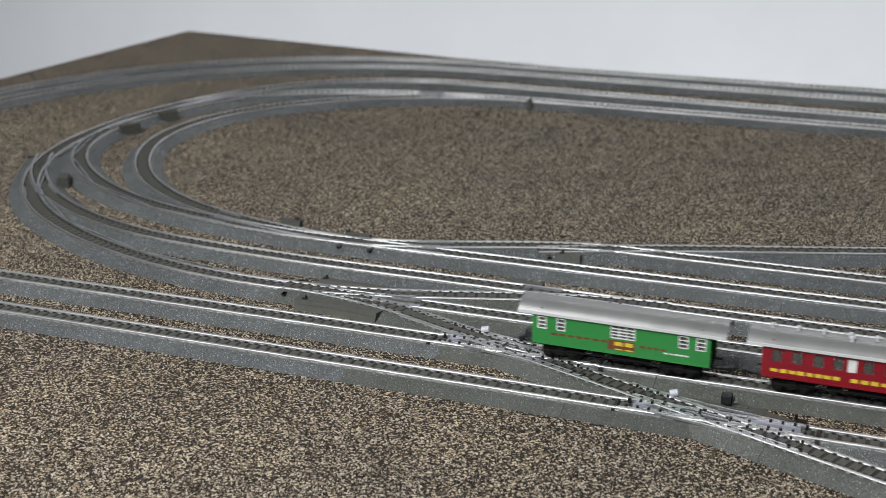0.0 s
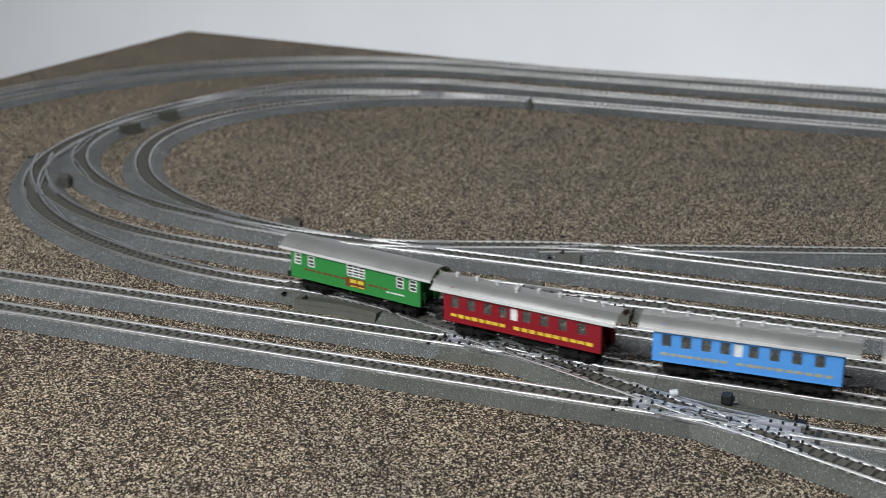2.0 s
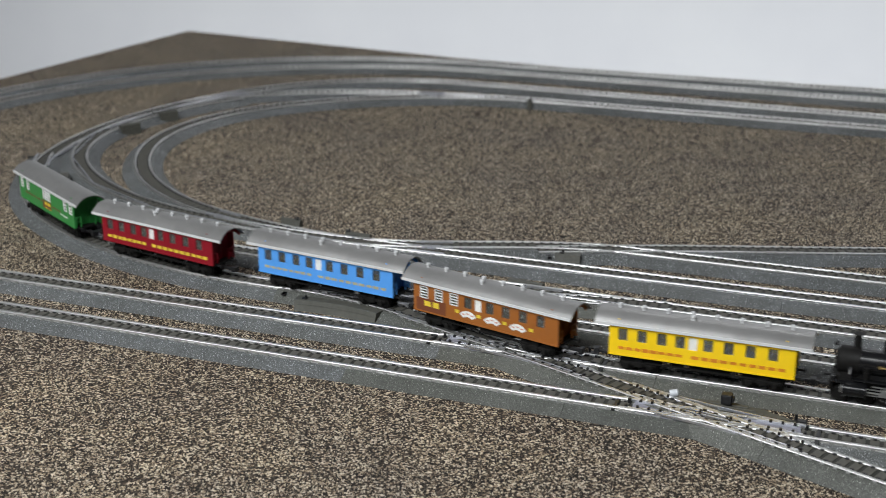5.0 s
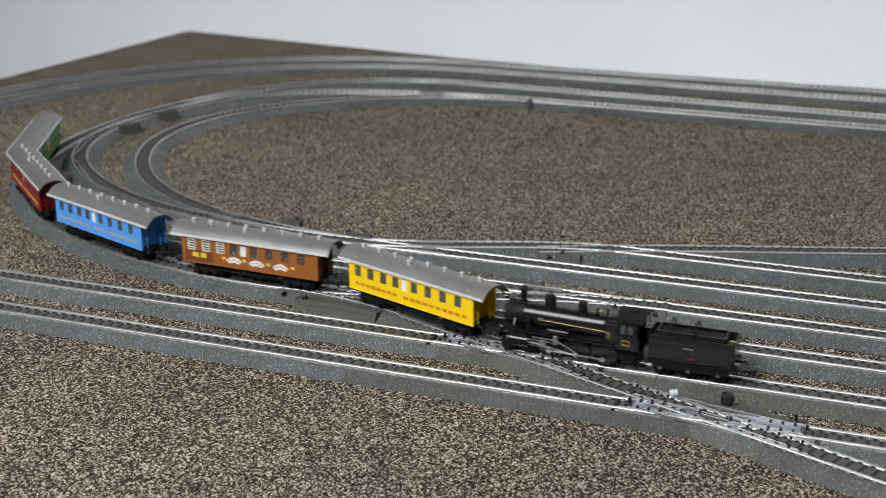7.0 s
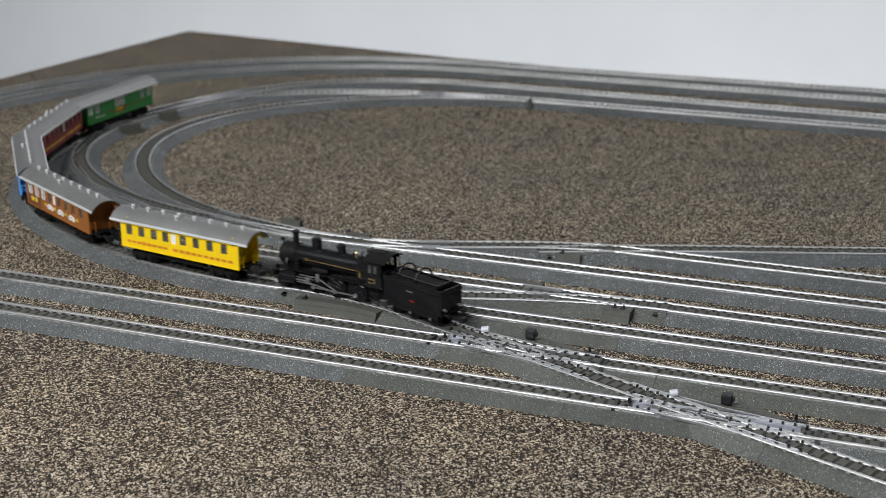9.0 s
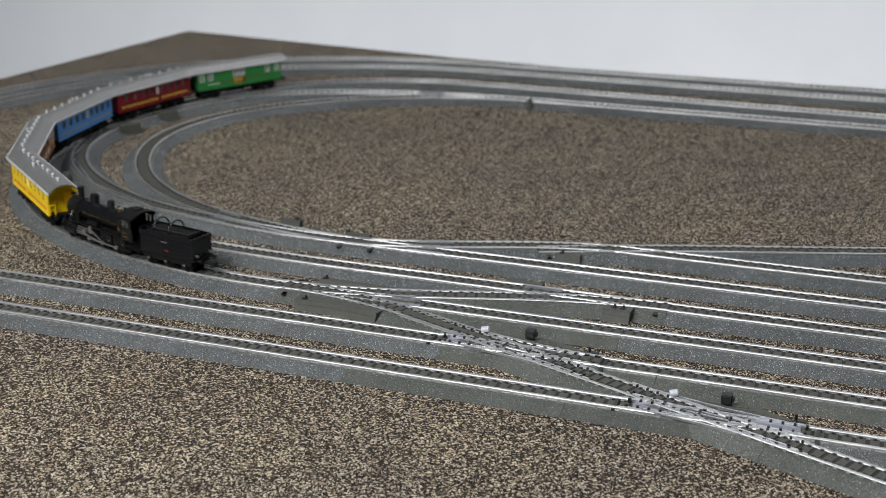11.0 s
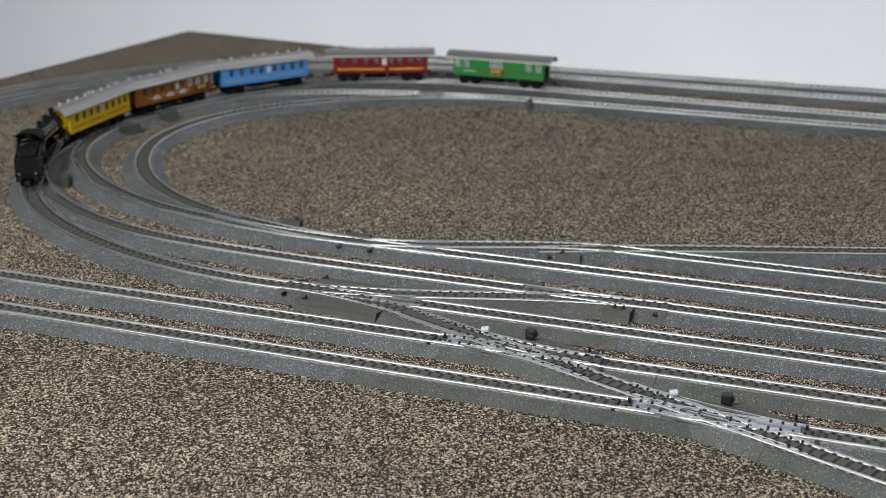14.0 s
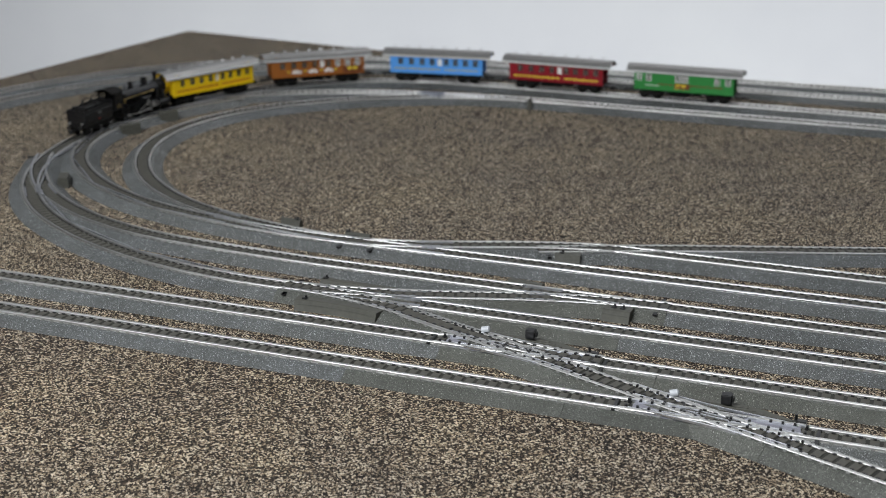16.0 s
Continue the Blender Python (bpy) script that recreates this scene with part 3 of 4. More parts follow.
def locomotive():
    """A black steam locomotive, chimney towards +x, centre at the origin."""
    c = new("steam_locomotive")
    tagged(c, "black steam locomotive with silver side rods and brass trim", "model locomotive")
    AX, R = 0.0160, 0.0051
    b = bmn()
    cyl(b, R, R, 0.0440, pose(-0.0195, 0, AX, 0, 90, 0), 36)
    for x in (-0.0150, -0.0080, -0.0010, 0.0065, 0.0140, 0.0210):
        cyl(b, R + 0.00014, R + 0.00014, 0.0004, pose(x, 0, AX, 0, 90, 0), 36)
    smooth(part("boiler", b, LOCO, c))
    s = bmn()
    cyl(s, R + 0.0003, R + 0.0003, 0.0080, pose(0.0225, 0, AX, 0, 90, 0), 36)
    cyl(s, R - 0.0002, 0.0034, 0.0011, pose(0.0305, 0, AX, 0, 90, 0), 36)
    cyl(s, 0.0006, 0.0006, 0.0009, pose(0.0315, 0, AX, 0, 90, 0), 10)
    box(s, 0.0235, 0.0295, -0.0036, 0.0036, 0.0085, AX - 0.003)
    smooth(part("smokebox", s, LOCO_DULL, c))
    ch = bmn()
    cyl(ch, 0.0019, 0.0015, 0.0012, pose(0.0242, 0, AX + 0.0047), 20)
    cyl(ch, 0.0014, 0.0015, 0.0052, pose(0.0242, 0, AX + 0.0056), 20)
    cyl(ch, 0.0019, 0.0019, 0.0008, pose(0.0242, 0, AX + 0.0106), 20)
    smooth(part("chimney", ch, LOCO_DULL, c))
    for x, r, h in ((0.0122, 0.0024, 0.0054), (-0.0020, 0.0020, 0.0046)):
        d = bmn()
        cyl(d, r * 1.15, r, 0.0012, pose(x, 0, AX + 0.0043), 24)
        cyl(d, r, r, h - 0.0012, pose(x, 0, AX + 0.0051), 24)
        cyl(d, r, r * 0.55, 0.0009, pose(x, 0, AX + 0.0039 + h), 24)
        smooth(part("dome", d, LOCO, c))
    for x, y in ((-0.0085, 0.0), (-0.0105, 0.0012), (-0.0125, -0.0008)):
        v = bmn()
        cyl(v, 0.0005, 0.0005, 0.0020, pose(x, y, AX + R - 0.0003), 10)
        cyl(v, 0.0008, 0.0004, 0.0006, pose(x, y, AX + R + 0.0016), 10)
        part("safety_valve", v, BRASS if y > 0 else LOCO, c)
    f = bmn()
    box(f, -0.0198, -0.0125, -0.0055, 0.0055, 0.0085, AX + 0.0040, 0.0014)
    part("firebox", f, LOCO, c)
    x0, x1, zb, zt = -0.0288, -0.0196, 0.0098, 0.0226
    cab = part("cab", box(bmn(), x0 - 0.0005, x1 + 0.0004, -0.0069, 0.0069, 0.0094, 0.0100), LOCO, c)
    part("cab_front", box(bmn(), x1 - 0.0002, x1 + 0.0004, -0.0069, 0.0069, 0.0100, zt), LOCO, cab)
    panes = ((-0.0228, -0.0205), (-0.0258, -0.0235))
    for sd in (-1, 1):
        k = bmn()
        y0, y1 = sorted((sd * 0.0069, sd * 0.0075))
        side_wall(k, x0, x1, zb, zt, y0, y1, [(a, b, 0.0166, 0.0206) for a, b in panes] + [(x0, -0.0274, 0.0150, 0.0212)])
        part("cab_side", k, LOCO, cab)
        for xa, xb in panes:
            fr = bmn()
            side_wall(fr, xa - 0.0003, xb + 0.0003, 0.0163, 0.0209, *sorted((sd * 0.0074, sd * 0.0077)), [(xa, xb, 0.0166, 0.0206)])
            part("window_frame", fr, LOCO_DULL, cab)
            part("window_pane", box(bmn(), xa, xb, *sorted((sd * 0.0071, sd * 0.0072)), 0.0166, 0.0206), GLASS, cab)
    line = np.array([(-0.0304, 0, 0), (-0.0184, 0, 0)])
    prof = [(-0.0081 + 0.0162 * i / 12, 0.0225 + 0.0024 * (1 - (2 * i / 12 - 1) ** 2)) for i in range(13)]
    roof = smooth(part("cab_roof", sweep(line, prof + [(o, z - 0.0005) for o, z in prof[::-1]]), LOCO_DULL, c))
    part("roof_vent", box(bmn(), -0.0262, -0.0222, -0.0022, 0.0022, 0.0246, 0.0254, 0.0003), LOCO_DULL, roof)
    for sd in (-1, 1):
        part("number_plate", box(bmn(), -0.0246, -0.0212, sd * 0.0076 - 0.0001, sd * 0.0076 + 0.0001, 0.0117, 0.0141), BRASS, cab, "brass plate")
        part("plate_field", box(bmn(), -0.0243, -0.0215, sd * 0.0077 - 0.0001, sd * 0.0077 + 0.0001, 0.0124, 0.0134), LOCO, cab)
        rb = bmn()
        box(rb, -0.0172, 0.0240, sd * 0.0070 - 0.0013, sd * 0.0070 + 0.0006, 0.0104, 0.0109)
        box(rb, 0.0240, 0.0325, sd * 0.0070 - 0.0013, sd * 0.0070 + 0.0006, 0.0088, 0.0093)
        part("running_board", rb, LOCO, c)
        part("handrail", tube([(-0.0150, sd * 0.0056, AX - 0.0004), (0.0140, sd * 0.0056, AX + 0.0003)], 0.00026), BRASS, c, "thin brass handrail")
        v = bmn()
        cyl(v, 0.0007, 0.0007, 0.0016, pose(0.0138, sd * 0.0056, AX + 0.0004, 0, 90, 0), 10)
        part("brass_valve", v, BRASS, c)
        part("brass_gauge", box(bmn(), -0.0160, -0.0148, sd * 0.0058 - 0.0004, sd * 0.0058 + 0.0004, AX - 0.0032, AX - 0.0002), BRASS, c)
        tk = bmn()
        cyl(tk, 0.0013, 0.0013, 0.0085, pose(0.0020, sd * 0.0062, 0.0124, 0, 90, 0), 16)
        smooth(part("air_tank", tk, LOCO, c))
        pu = bmn()
        cyl(pu, 0.0011, 0.0011, 0.0050, pose(0.0195, sd * 0.0062, 0.0108), 14)
        cyl(pu, 0.0014, 0.0014, 0.0008, pose(0.0195, sd * 0.0062, 0.0132), 14)
        part("air_pump", pu, LOCO_DULL, c)
        part("steam_pipe", tube([(0.0260, sd * 0.0048, AX - 0.001), (0.0258, sd * 0.0064, AX - 0.0035), (0.0245, sd * 0.0070, 0.0092)], 0.0008, 10), LOCO, c)
        cy = bmn()
        cyl(cy, 0.0027, 0.0027, 0.0082, pose(0.0195, sd * 0.0068, 0.0064, 0, 90, 0), 24)
        for x in (0.0190, 0.0274):
            cyl(cy, 0.0030, 0.0030, 0.0006, pose(x, sd * 0.0068, 0.0064, 0, 90, 0), 24)
        box(cy, 0.0200, 0.0270, sd * 0.0068 - 0.0016, sd * 0.0068 + 0.0016, 0.0078, 0.0098, 0.0004)
        smooth(part("cylinder", cy, LOCO, c))
        part("cylinder_cover", cyl(bmn(), 0.0020, 0.0014, 0.0008, pose(0.0280, sd * 0.0068, 0.0064, 0, 90, 0), 20), STEEL, c)
        rod = bmn()
        y = sd * 0.0071
        box(rod, -0.0146, 0.0112, y - 0.0002, y + 0.0002, 0.0035, 0.0041)
        for x in (-0.0134, -0.0018, 0.0100):
            cyl(rod, 0.0010, 0.0010, 0.0009, pose(x, y - 0.00045, 0.0038, -90, 0, 0), 14)
        part("side_rod", rod, STEEL, c, "bright steel side rod")
        mr = bmn()
        yy = sd * 0.0079
        box(mr, -0.0020, 0.0150, yy - 0.0002, yy + 0.0002, -0.00028, 0.00028, m=pose(0, 0, 0.0042, 0, -8, 0))
        box(mr, 0.0090, 0.0192, yy - 0.0004, yy + 0.0004, 0.0077, 0.0080)
        box(mr, 0.0090, 0.0192, yy - 0.0004, yy + 0.0004, 0.0053, 0.0056)
        box(mr, 0.0112, 0.0136, yy - 0.0006, yy + 0.0006, 0.0054, 0.0085, 0.0002)
        cyl(mr, 0.0004, 0.0004, 0.0080, pose(0.0118, yy, 0.0065, 0, 90, 0), 10)
        part("valve_gear", mr, STEEL, c, "bright steel valve gear")
        br = bmn()
        box(br, 0.0060, 0.0078, yy - 0.0004, yy + 0.0005, 0.0072, 0.0112, 0.0002)
        part("rod_bracket", br, STEEL, c)
        lk = bmn()
        box(lk, -0.0018, 0.0070, yy - 0.0002, yy + 0.0002, -0.0003, 0.0003, m=pose(0, 0, 0.0060, 0, -24, 0))
        box(lk, 0.0062, 0.0170, yy + sd * 0.0003 - 0.0002, yy + sd * 0.0003 + 0.0002, 0.0090, 0.0095)
        part("link_rod", lk, STEEL, c)
        st = bmn()
        box(st, -0.0265, -0.0215, sd * 0.0072 - 0.0006, sd * 0.0072 + 0.0006, 0.0042, 0.0047)
        box(st, -0.0265, -0.0215, sd * 0.0072 - 0.0006, sd * 0.0072 + 0.0006, 0.0068, 0.0072)
        box(st, -0.0262, -0.0258, sd * 0.0072 - 0.0003, sd * 0.0072 + 0.0003, 0.0042, 0.0098)
        box(st, -0.0222, -0.0218, sd * 0.0072 - 0.0003, sd * 0.0072 + 0.0003, 0.0042, 0.0098)
        part("cab_step", st, LOCO_DULL, c)
        part("grab_rail", tube([(-0.0284, sd * 0.0080, 0.0100), (-0.0284, sd * 0.0080, 0.0208)], 0.0002), LOCO, c)
    fr = bmn()
    box(fr, -0.0280, 0.0325, -0.0030, 0.0030, 0.0032, 0.0098)
    box(fr, 0.0322, 0.0332, -0.0074, 0.0074, 0.0058, 0.0092, 0.0002)
    box(fr, 0.0240, 0.0330, -0.0060, 0.0060, 0.0087, 0.0092)
    part("frame", fr, LOCO_DULL, c)
    for sd in (-1, 0, 1):
        lm = bmn()
        cyl(lm, 0.0010, 0.0010, 0.0013, pose(0.0312, sd * 0.0055, 0.0104 if sd else AX + 0.0062, 0, 90, 0), 14)
        part("lamp", lm, LOCO, c)
    add_wheels(c, (0.0100, -0.0018, -0.0134), DRIVERS, DRIVE_R)
    add_wheels(c, (0.0290, 0.0195), COACH_WHEELS, WHEEL_R)
    coupler(c, 0.0330, 1)
    return c


def tender():
    c = new("tender")
    tagged(c, "black coal tender coupled behind the steam locomotive", "model tender")
    b = bmn()
    box(b, -0.0190, 0.0160, -0.0072, 0.0072, 0.0072, 0.0158, 0.0006)
    part("tank", b, LOCO, c)
    w = bmn()
    for sd in (-1, 1):
        y0, y1 = sorted((sd * 0.0066, sd * 0.0072))
        box(w, -0.0190, 0.0160, y0, y1, 0.0156, 0.0180, 0.0001)
    box(w, -0.0190, -0.0184, -0.0066, 0.0066, 0.0156, 0.0180)
    box(w, 0.0154, 0.0160, -0.0066, 0.0066, 0.0156, 0.0190)
    part("coping", w, LOCO, c)
    bk = bmn()
    side_wall(bk, -0.0150, 0.0130, -0.0050, 0.0050, 0, 0.0006, [(-0.0144, 0.0124, -0.0044, 0.0044)])
    bk.transform(pose(0, 0, 0.0186, 90, 0, 0))
    part("bunker_rim", bk, LOCO, c)
    part("bunker_lid", box(bmn(), -0.0144, 0.0124, -0.0045, 0.0045, 0.0164, 0.0181, 0.0003), LOCO_DULL, c, "flat matt black coal load")
    part("filler_cap", cyl(bmn(), 0.0011, 0.0011, 0.0010, pose(-0.0168, 0.0, 0.0157), 16), BRASS, c, "small brass filler cap")
    for x in (-0.0025, 0.0075):
        pts = [(x, 0.0058 * math.cos(a), 0.0176 + 0.0058 * math.sin(a) ** 1.0) for a in [PI * k / 10 for k in range(11)]]
        part("hoop", tube(pts, 0.00042), LOCO, c, "thin black hoop over the tender front")
    co = bmn()
    box(co, -0.0130, 0.0152, -0.0064, 0.0064, 0.0157, 0.0166)
    rnd = random.Random(5)
    for _ in range(160):
        r = rnd.uniform(0.0004, 0.0010)
        bmesh.ops.create_icosphere(co, subdivisions=1, radius=r, matrix=pose(rnd.uniform(-0.012, 0.0145), rnd.uniform(-0.0058, 0.0058), 0.0166 + rnd.uniform(0, 0.0008), rnd.uniform(0, 90), rnd.uniform(0, 90), 0))
    part("coal", co, LOCO_DULL, c, "heap of black coal")
    fr = bmn()
    box(fr, -0.0195, 0.0165, -0.0070, 0.0070, 0.0062, 0.0072)
    for sd in (-1, 1):
        box(fr, -0.0170, 0.0140, sd * 0.0062 - 0.0004, sd * 0.0062 + 0.0004, 0.0036, 0.0064)
        for x in (-0.0130, -0.0010, 0.0105):
            box(fr, x - 0.0012, x + 0.0012, sd * 0.0068 - 0.0005, sd * 0.0068 + 0.0005, 0.0026, 0.0050, 0.0002)
    part("frame", fr, LOCO_DULL, c)
    for sd in (-1, 1):
        part("emblem", box(bmn(), -0.0022, 0.0014, sd * 0.0072 - 0.00008, sd * 0.0072 + 0.00008, 0.0134, 0.0140), STEEL, c, "small silver plate")
        part("red_mark", box(bmn(), -0.0030, -0.0005, sd * 0.0072 - 0.00008, sd * 0.0072 + 0.00008, 0.0090, 0.0100), DARKRED, c)
        ax = bmn()
        for x in (-0.0130, -0.0010, 0.0105):
            cyl(ax, 0.0006, 0.0006, 0.0004, pose(x, sd * 0.0073, 0.0040, -90 * sd, 0, 0), 12)
        part("axle_cover", ax, STEEL, c)
        lm = bmn()
        cyl(lm, 0.0007, 0.0007, 0.0012, pose(-0.0190, sd * 0.0048, 0.0090, 0, -90, 0), 12)
        part("lamp", lm, STEEL, c)
    add_wheels(c, (-0.0130, -0.0010, 0.0105), COACH_WHEELS, WHEEL_R)
    coupler(c, -0.0193, -1)
    return c


TRAIN = build_train()

# ---- turnouts, slips and drives ----


def length_of(path):
    return np.r_[0, np.cumsum(np.hypot(*np.diff(path[:, :2], axis=0).T))]


def stretch_of(path, s0, s1, off, n=14):
    s = length_of(path)
    q = np.linspace(max(0, s0), min(s[-1], s1), n)
    c = np.array([[np.interp(v, s, path[:, i]) for i in range(3)] for v in q])
    return np.c_[c[:, 0] - np.sin(c[:, 2]) * off, c[:, 1] + np.cos(c[:, 2]) * off, c[:, 2]]


def rail_piece(name, line, thing, z=RZ + 0.0001, material=None, w=0.00045, h=0.0011):
    prof = [(-w, z - h), (w, z - h), (w, z - 0.0001), (w * 0.6, z), (-w * 0.6, z), (-w, z - 0.0001)]
    bm = sweep(line, prof)
    bm.transform(thing.matrix_world.inverted())
    return part(name, bm, material or SLIPMETAL, thing)


def turned(path):
    p = path[::-1].copy()
    p[:, 2] += PI
    return p


def turnout(main, branch, label):
    """Frog, check rails, blades and tie bar where a branch leaves a main track; both run away from the toe."""
    sb = length_of(branch)
    gap = np.array([np.min(np.hypot(main[:, 0] - p[0], main[:, 1] - p[1])) for p in branch])
    toe = branch[0]
    thing = new("turnout_fittings")
    thing.matrix_world = pose(toe[0], toe[1], 0, 0, 0, math.degrees(toe[2]))
    tagged(thing, label, "turnout", "turnouts")
    k = int(np.argmax(gap > 2 * GAUGE)) or len(gap) - 1
    near = main[np.argmin(np.hypot(main[:, 0] - branch[k][0], main[:, 1] - branch[k][1]))]
    side = 1.0 if (branch[k][0] - near[0]) * -math.sin(near[2]) + (branch[k][1] - near[1]) * math.cos(near[2]) > 0 else -1.0
    sm = length_of(main)
    s_near = sm[np.argmin(np.hypot(main[:, 0] - branch[k][0], main[:, 1] - branch[k][1]))]
    s_toe = sm[np.argmin(np.hypot(main[:, 0] - toe[0], main[:, 1] - toe[1]))]
    sf = sb[k]
    for path, s0, sd in ((main, s_near, 1), (branch, sf, -1)):
        rail_piece("frog", stretch_of(path, s0 - 0.006, s0 + 0.010, sd * side * GAUGE), thing, RZ + 0.00022, w=0.0007)
        rail_piece("check_rail", stretch_of(path, s0 - 0.010, s0 + 0.010, -sd * side * (GAUGE - 0.0014)), thing, RZ + 0.0002)
        rail_piece("wing_rail", stretch_of(path, s0 - 0.012, s0 + 0.003, sd * side * (GAUGE - 0.0013)), thing, RZ + 0.0002)
        rail_piece("blade", stretch_of(path, (s_toe if path is main else 0) + 0.004, s0 - 0.014, sd * side * GAUGE), thing, RZ + 0.00018)
    bar = box(bmn(), 0.004, 0.0058, -0.0105, 0.0105, RZ - 0.0016, RZ - 0.0008)
    part("tie_bar", bar, BLACK, thing)
    for x in (0.010, 0.0165, 0.023, 0.0295):
        for y in (-0.0022, 0.0022):
            part("slide_chair", box(bmn(), x - 0.0009, x + 0.0009, y - 0.0010, y + 0.0010, RZ - 0.0016, RZ - 0.0006), BLACK, thing)
    return thing


def drive_box(x, y, heading, length, width, label, height=0.0048, taper=0.0016, bend=0.0, studs=()):
    """A turnout drive housing with sloped ends and a seam under its lid."""
    thing = new("turnout_drive")
    thing.matrix_world = pose(x, y, 0, 0, 0, heading)
    tagged(thing, label, "turnout drive", "turnout drives")
    n = 9
    line = []
    for i in range(n):
        u = -length / 2 + length * i / (n - 1)
        line.append((u, bend * (1 - (2 * u / length) ** 2), math.atan(-bend * 8 * u / length**2)))
    line = np.array(line)
    w = width / 2
    lower = sweep(line, [(-w - taper, 0.0), (w + taper, 0.0), (w + taper * 0.35, height * 0.62), (-w - taper * 0.35, height * 0.62)])
    part("housing", lower, BOXGREY, thing)
    lid = sweep(line, [(-w - taper * 0.25, height * 0.635), (w + taper * 0.25, height * 0.635), (w - 0.0002, height), (w - 0.0008, height + 0.0003), (-w + 0.0008, height + 0.0003), (-w + 0.0002, height)])
    part("lid", lid, BOXGREY, thing)
    for u in studs:
        st = bmn()
        box(st, u - 0.0012, u + 0.0012, -0.0011, 0.0011, height, height + 0.0009, 0.0003)
        cyl(st, 0.0006, 0.0005, 0.0013, pose(u + 0.0004, 0.0004, height + 0.0006), 10)
        part("hand_lever", st, BLACK, thing, "small black lever")
    return thing


def slip_switch(cx, cy, label):
    """A double slip: crossing rails, curved slip rails, bright sole plates, drive strip, white lever, black lantern."""
    thing = new("double_slip_switch")
    thing.matrix_world = pose(cx, cy, 0)
    tagged(thing, label, "slip switch", "slip switches")
    half = 0.046
    t = math.tan(FORK)
    sole = bmn()
    pts = [(-half * 0.70, 0.0005), (-half * 0.66, 0.0125), (-half * 0.2, 0.0072), (half * 0.68, 0.0046), (half * 0.70, -0.0005), (half * 0.66, -0.0125), (half * 0.2, -0.0072), (-half * 0.68, -0.0046)]
    lo, hi = [sole.verts.new((a, b, 0.0030)) for a, b in pts], [sole.verts.new((a, b, 0.0043)) for a, b in pts]
    sole.faces.new(lo[::-1]), sole.faces.new(hi)
    for i in range(len(pts)):
        j = (i + 1) % len(pts)
        sole.faces.new((lo[i], lo[j], hi[j], hi[i]))
    part("sole_plate", sole, SOLE, thing, "lavender-grey metal plate")
    z = RZ + 0.0003

    def strip(name, a, b, sag=0.0, w=0.0004, zz=z, mat=None):
        a, b = np.array(a), np.array(b)
        d = b - a
        nrm = np.array((-d[1], d[0])) / np.hypot(*d)
        u = np.linspace(0, 1, 13)
        q = a + np.outer(u, d) + np.outer(sag * 4 * u * (1 - u), nrm)
        g = np.gradient(q, axis=0)
        line = np.c_[q, np.unwrap(np.arctan2(g[:, 1], g[:, 0]))]
        prof = [(-w, zz - 0.0011), (w, zz - 0.0011), (w, zz - 0.0001), (w * 0.6, zz), (-w * 0.6, zz), (-w, zz - 0.0001)]
        part(name, sweep(line, prof), mat or SLIPMETAL, thing)
    ca = math.cos(FORK)
    for o in (-GAUGE, GAUGE):
        strip("crossing_rail", (-half * 0.8, o), (half * 0.8, o), w=0.00036, mat=RAIL)
        strip("crossing_rail", (-half * 0.8, t * half * 0.8 + o / ca), (half * 0.8, -t * half * 0.8 + o / ca), w=0.00036, mat=RAIL)
        k = o * 0.70
        for x0, x1 in ((-0.62, -0.12), (0.12, 0.62)):
            strip("check_rail", (half * x0, k), (half * x1, k), w=0.00028)
            strip("check_rail", (half * x0, -t * half * x0 + k / ca), (half * x1, -t * half * x1 + k / ca), w=0.00028)
    for s in (-1, 1):
        for o in (-GAUGE * 0.9, GAUGE * 0.95):
            strip("slip_rail", (-s * half * 0.72, s * (t * half * 0.72) + o), (s * half * 0.72, o * 0.9), sag=-0.0016, w=0.00030)
    # flat metal blade plates at both ends, black chairs and spacer blocks
    for s in (-1, 1):
        for f, y in ((0.0, 0.0030), (0.0, -0.0028), (1.0, 0.0030), (1.0, -0.0028)):
            strip("blade_plate", (s * half * 0.34, -t * s * half * 0.34 * f + y), (s * half * 0.66, -t * s * half * 0.66 * f + y), w=0.0007, zz=0.0049, mat=PLATE)
    for x in (-0.034, -0.0295, -0.025, -0.0205, -0.013, -0.006, 0.006, 0.013, 0.0205, 0.025, 0.0295, 0.034):
        for f in (0.0, 1.0):
            for dy in (-0.0028, 0.0, 0.0030):
                if (abs(x) < 0.015) != (dy == 0):
                    continue
                yy = -t * x * f + dy
                part("slide_chair", box(bmn(), x - 0.0005, x + 0.0005, yy - 0.0006, yy + 0.0006, 0.0036, 0.0057), BLACK, thing)
    for x in (-0.0385, 0.0385):
        part("tie_bar", box(bmn(), x - 0.0007, x + 0.0007, min(-t * x, 0) - 0.006, max(-t * x, 0) + 0.006, 0.0036, 0.0044), BLACK, thing)
    # drive strip on the far side
    st = bmn()
    pts = [(-0.0200, 0.0100), (-0.0150, 0.0150), (0.0050, 0.0165), (0.0160, 0.0145), (0.0290, 0.0085), (-0.0200, 0.0075)]
    lo, hi = [st.verts.new((a, b, 0.0002)) for a, b in pts], [st.verts.new((a, b * 0.98, 0.0042)) for a, b in pts]
    st.faces.new(hi), st.faces.new(lo)
    for i in range(len(pts)):
        j = (i + 1) % len(pts)
        st.faces.new((lo[i], lo[j], hi[j], hi[i]))
    bmesh.ops.recalc_face_normals(st, faces=st.faces)
    part("drive_housing", st, BOXGREY, thing, "olive-grey drive strip")
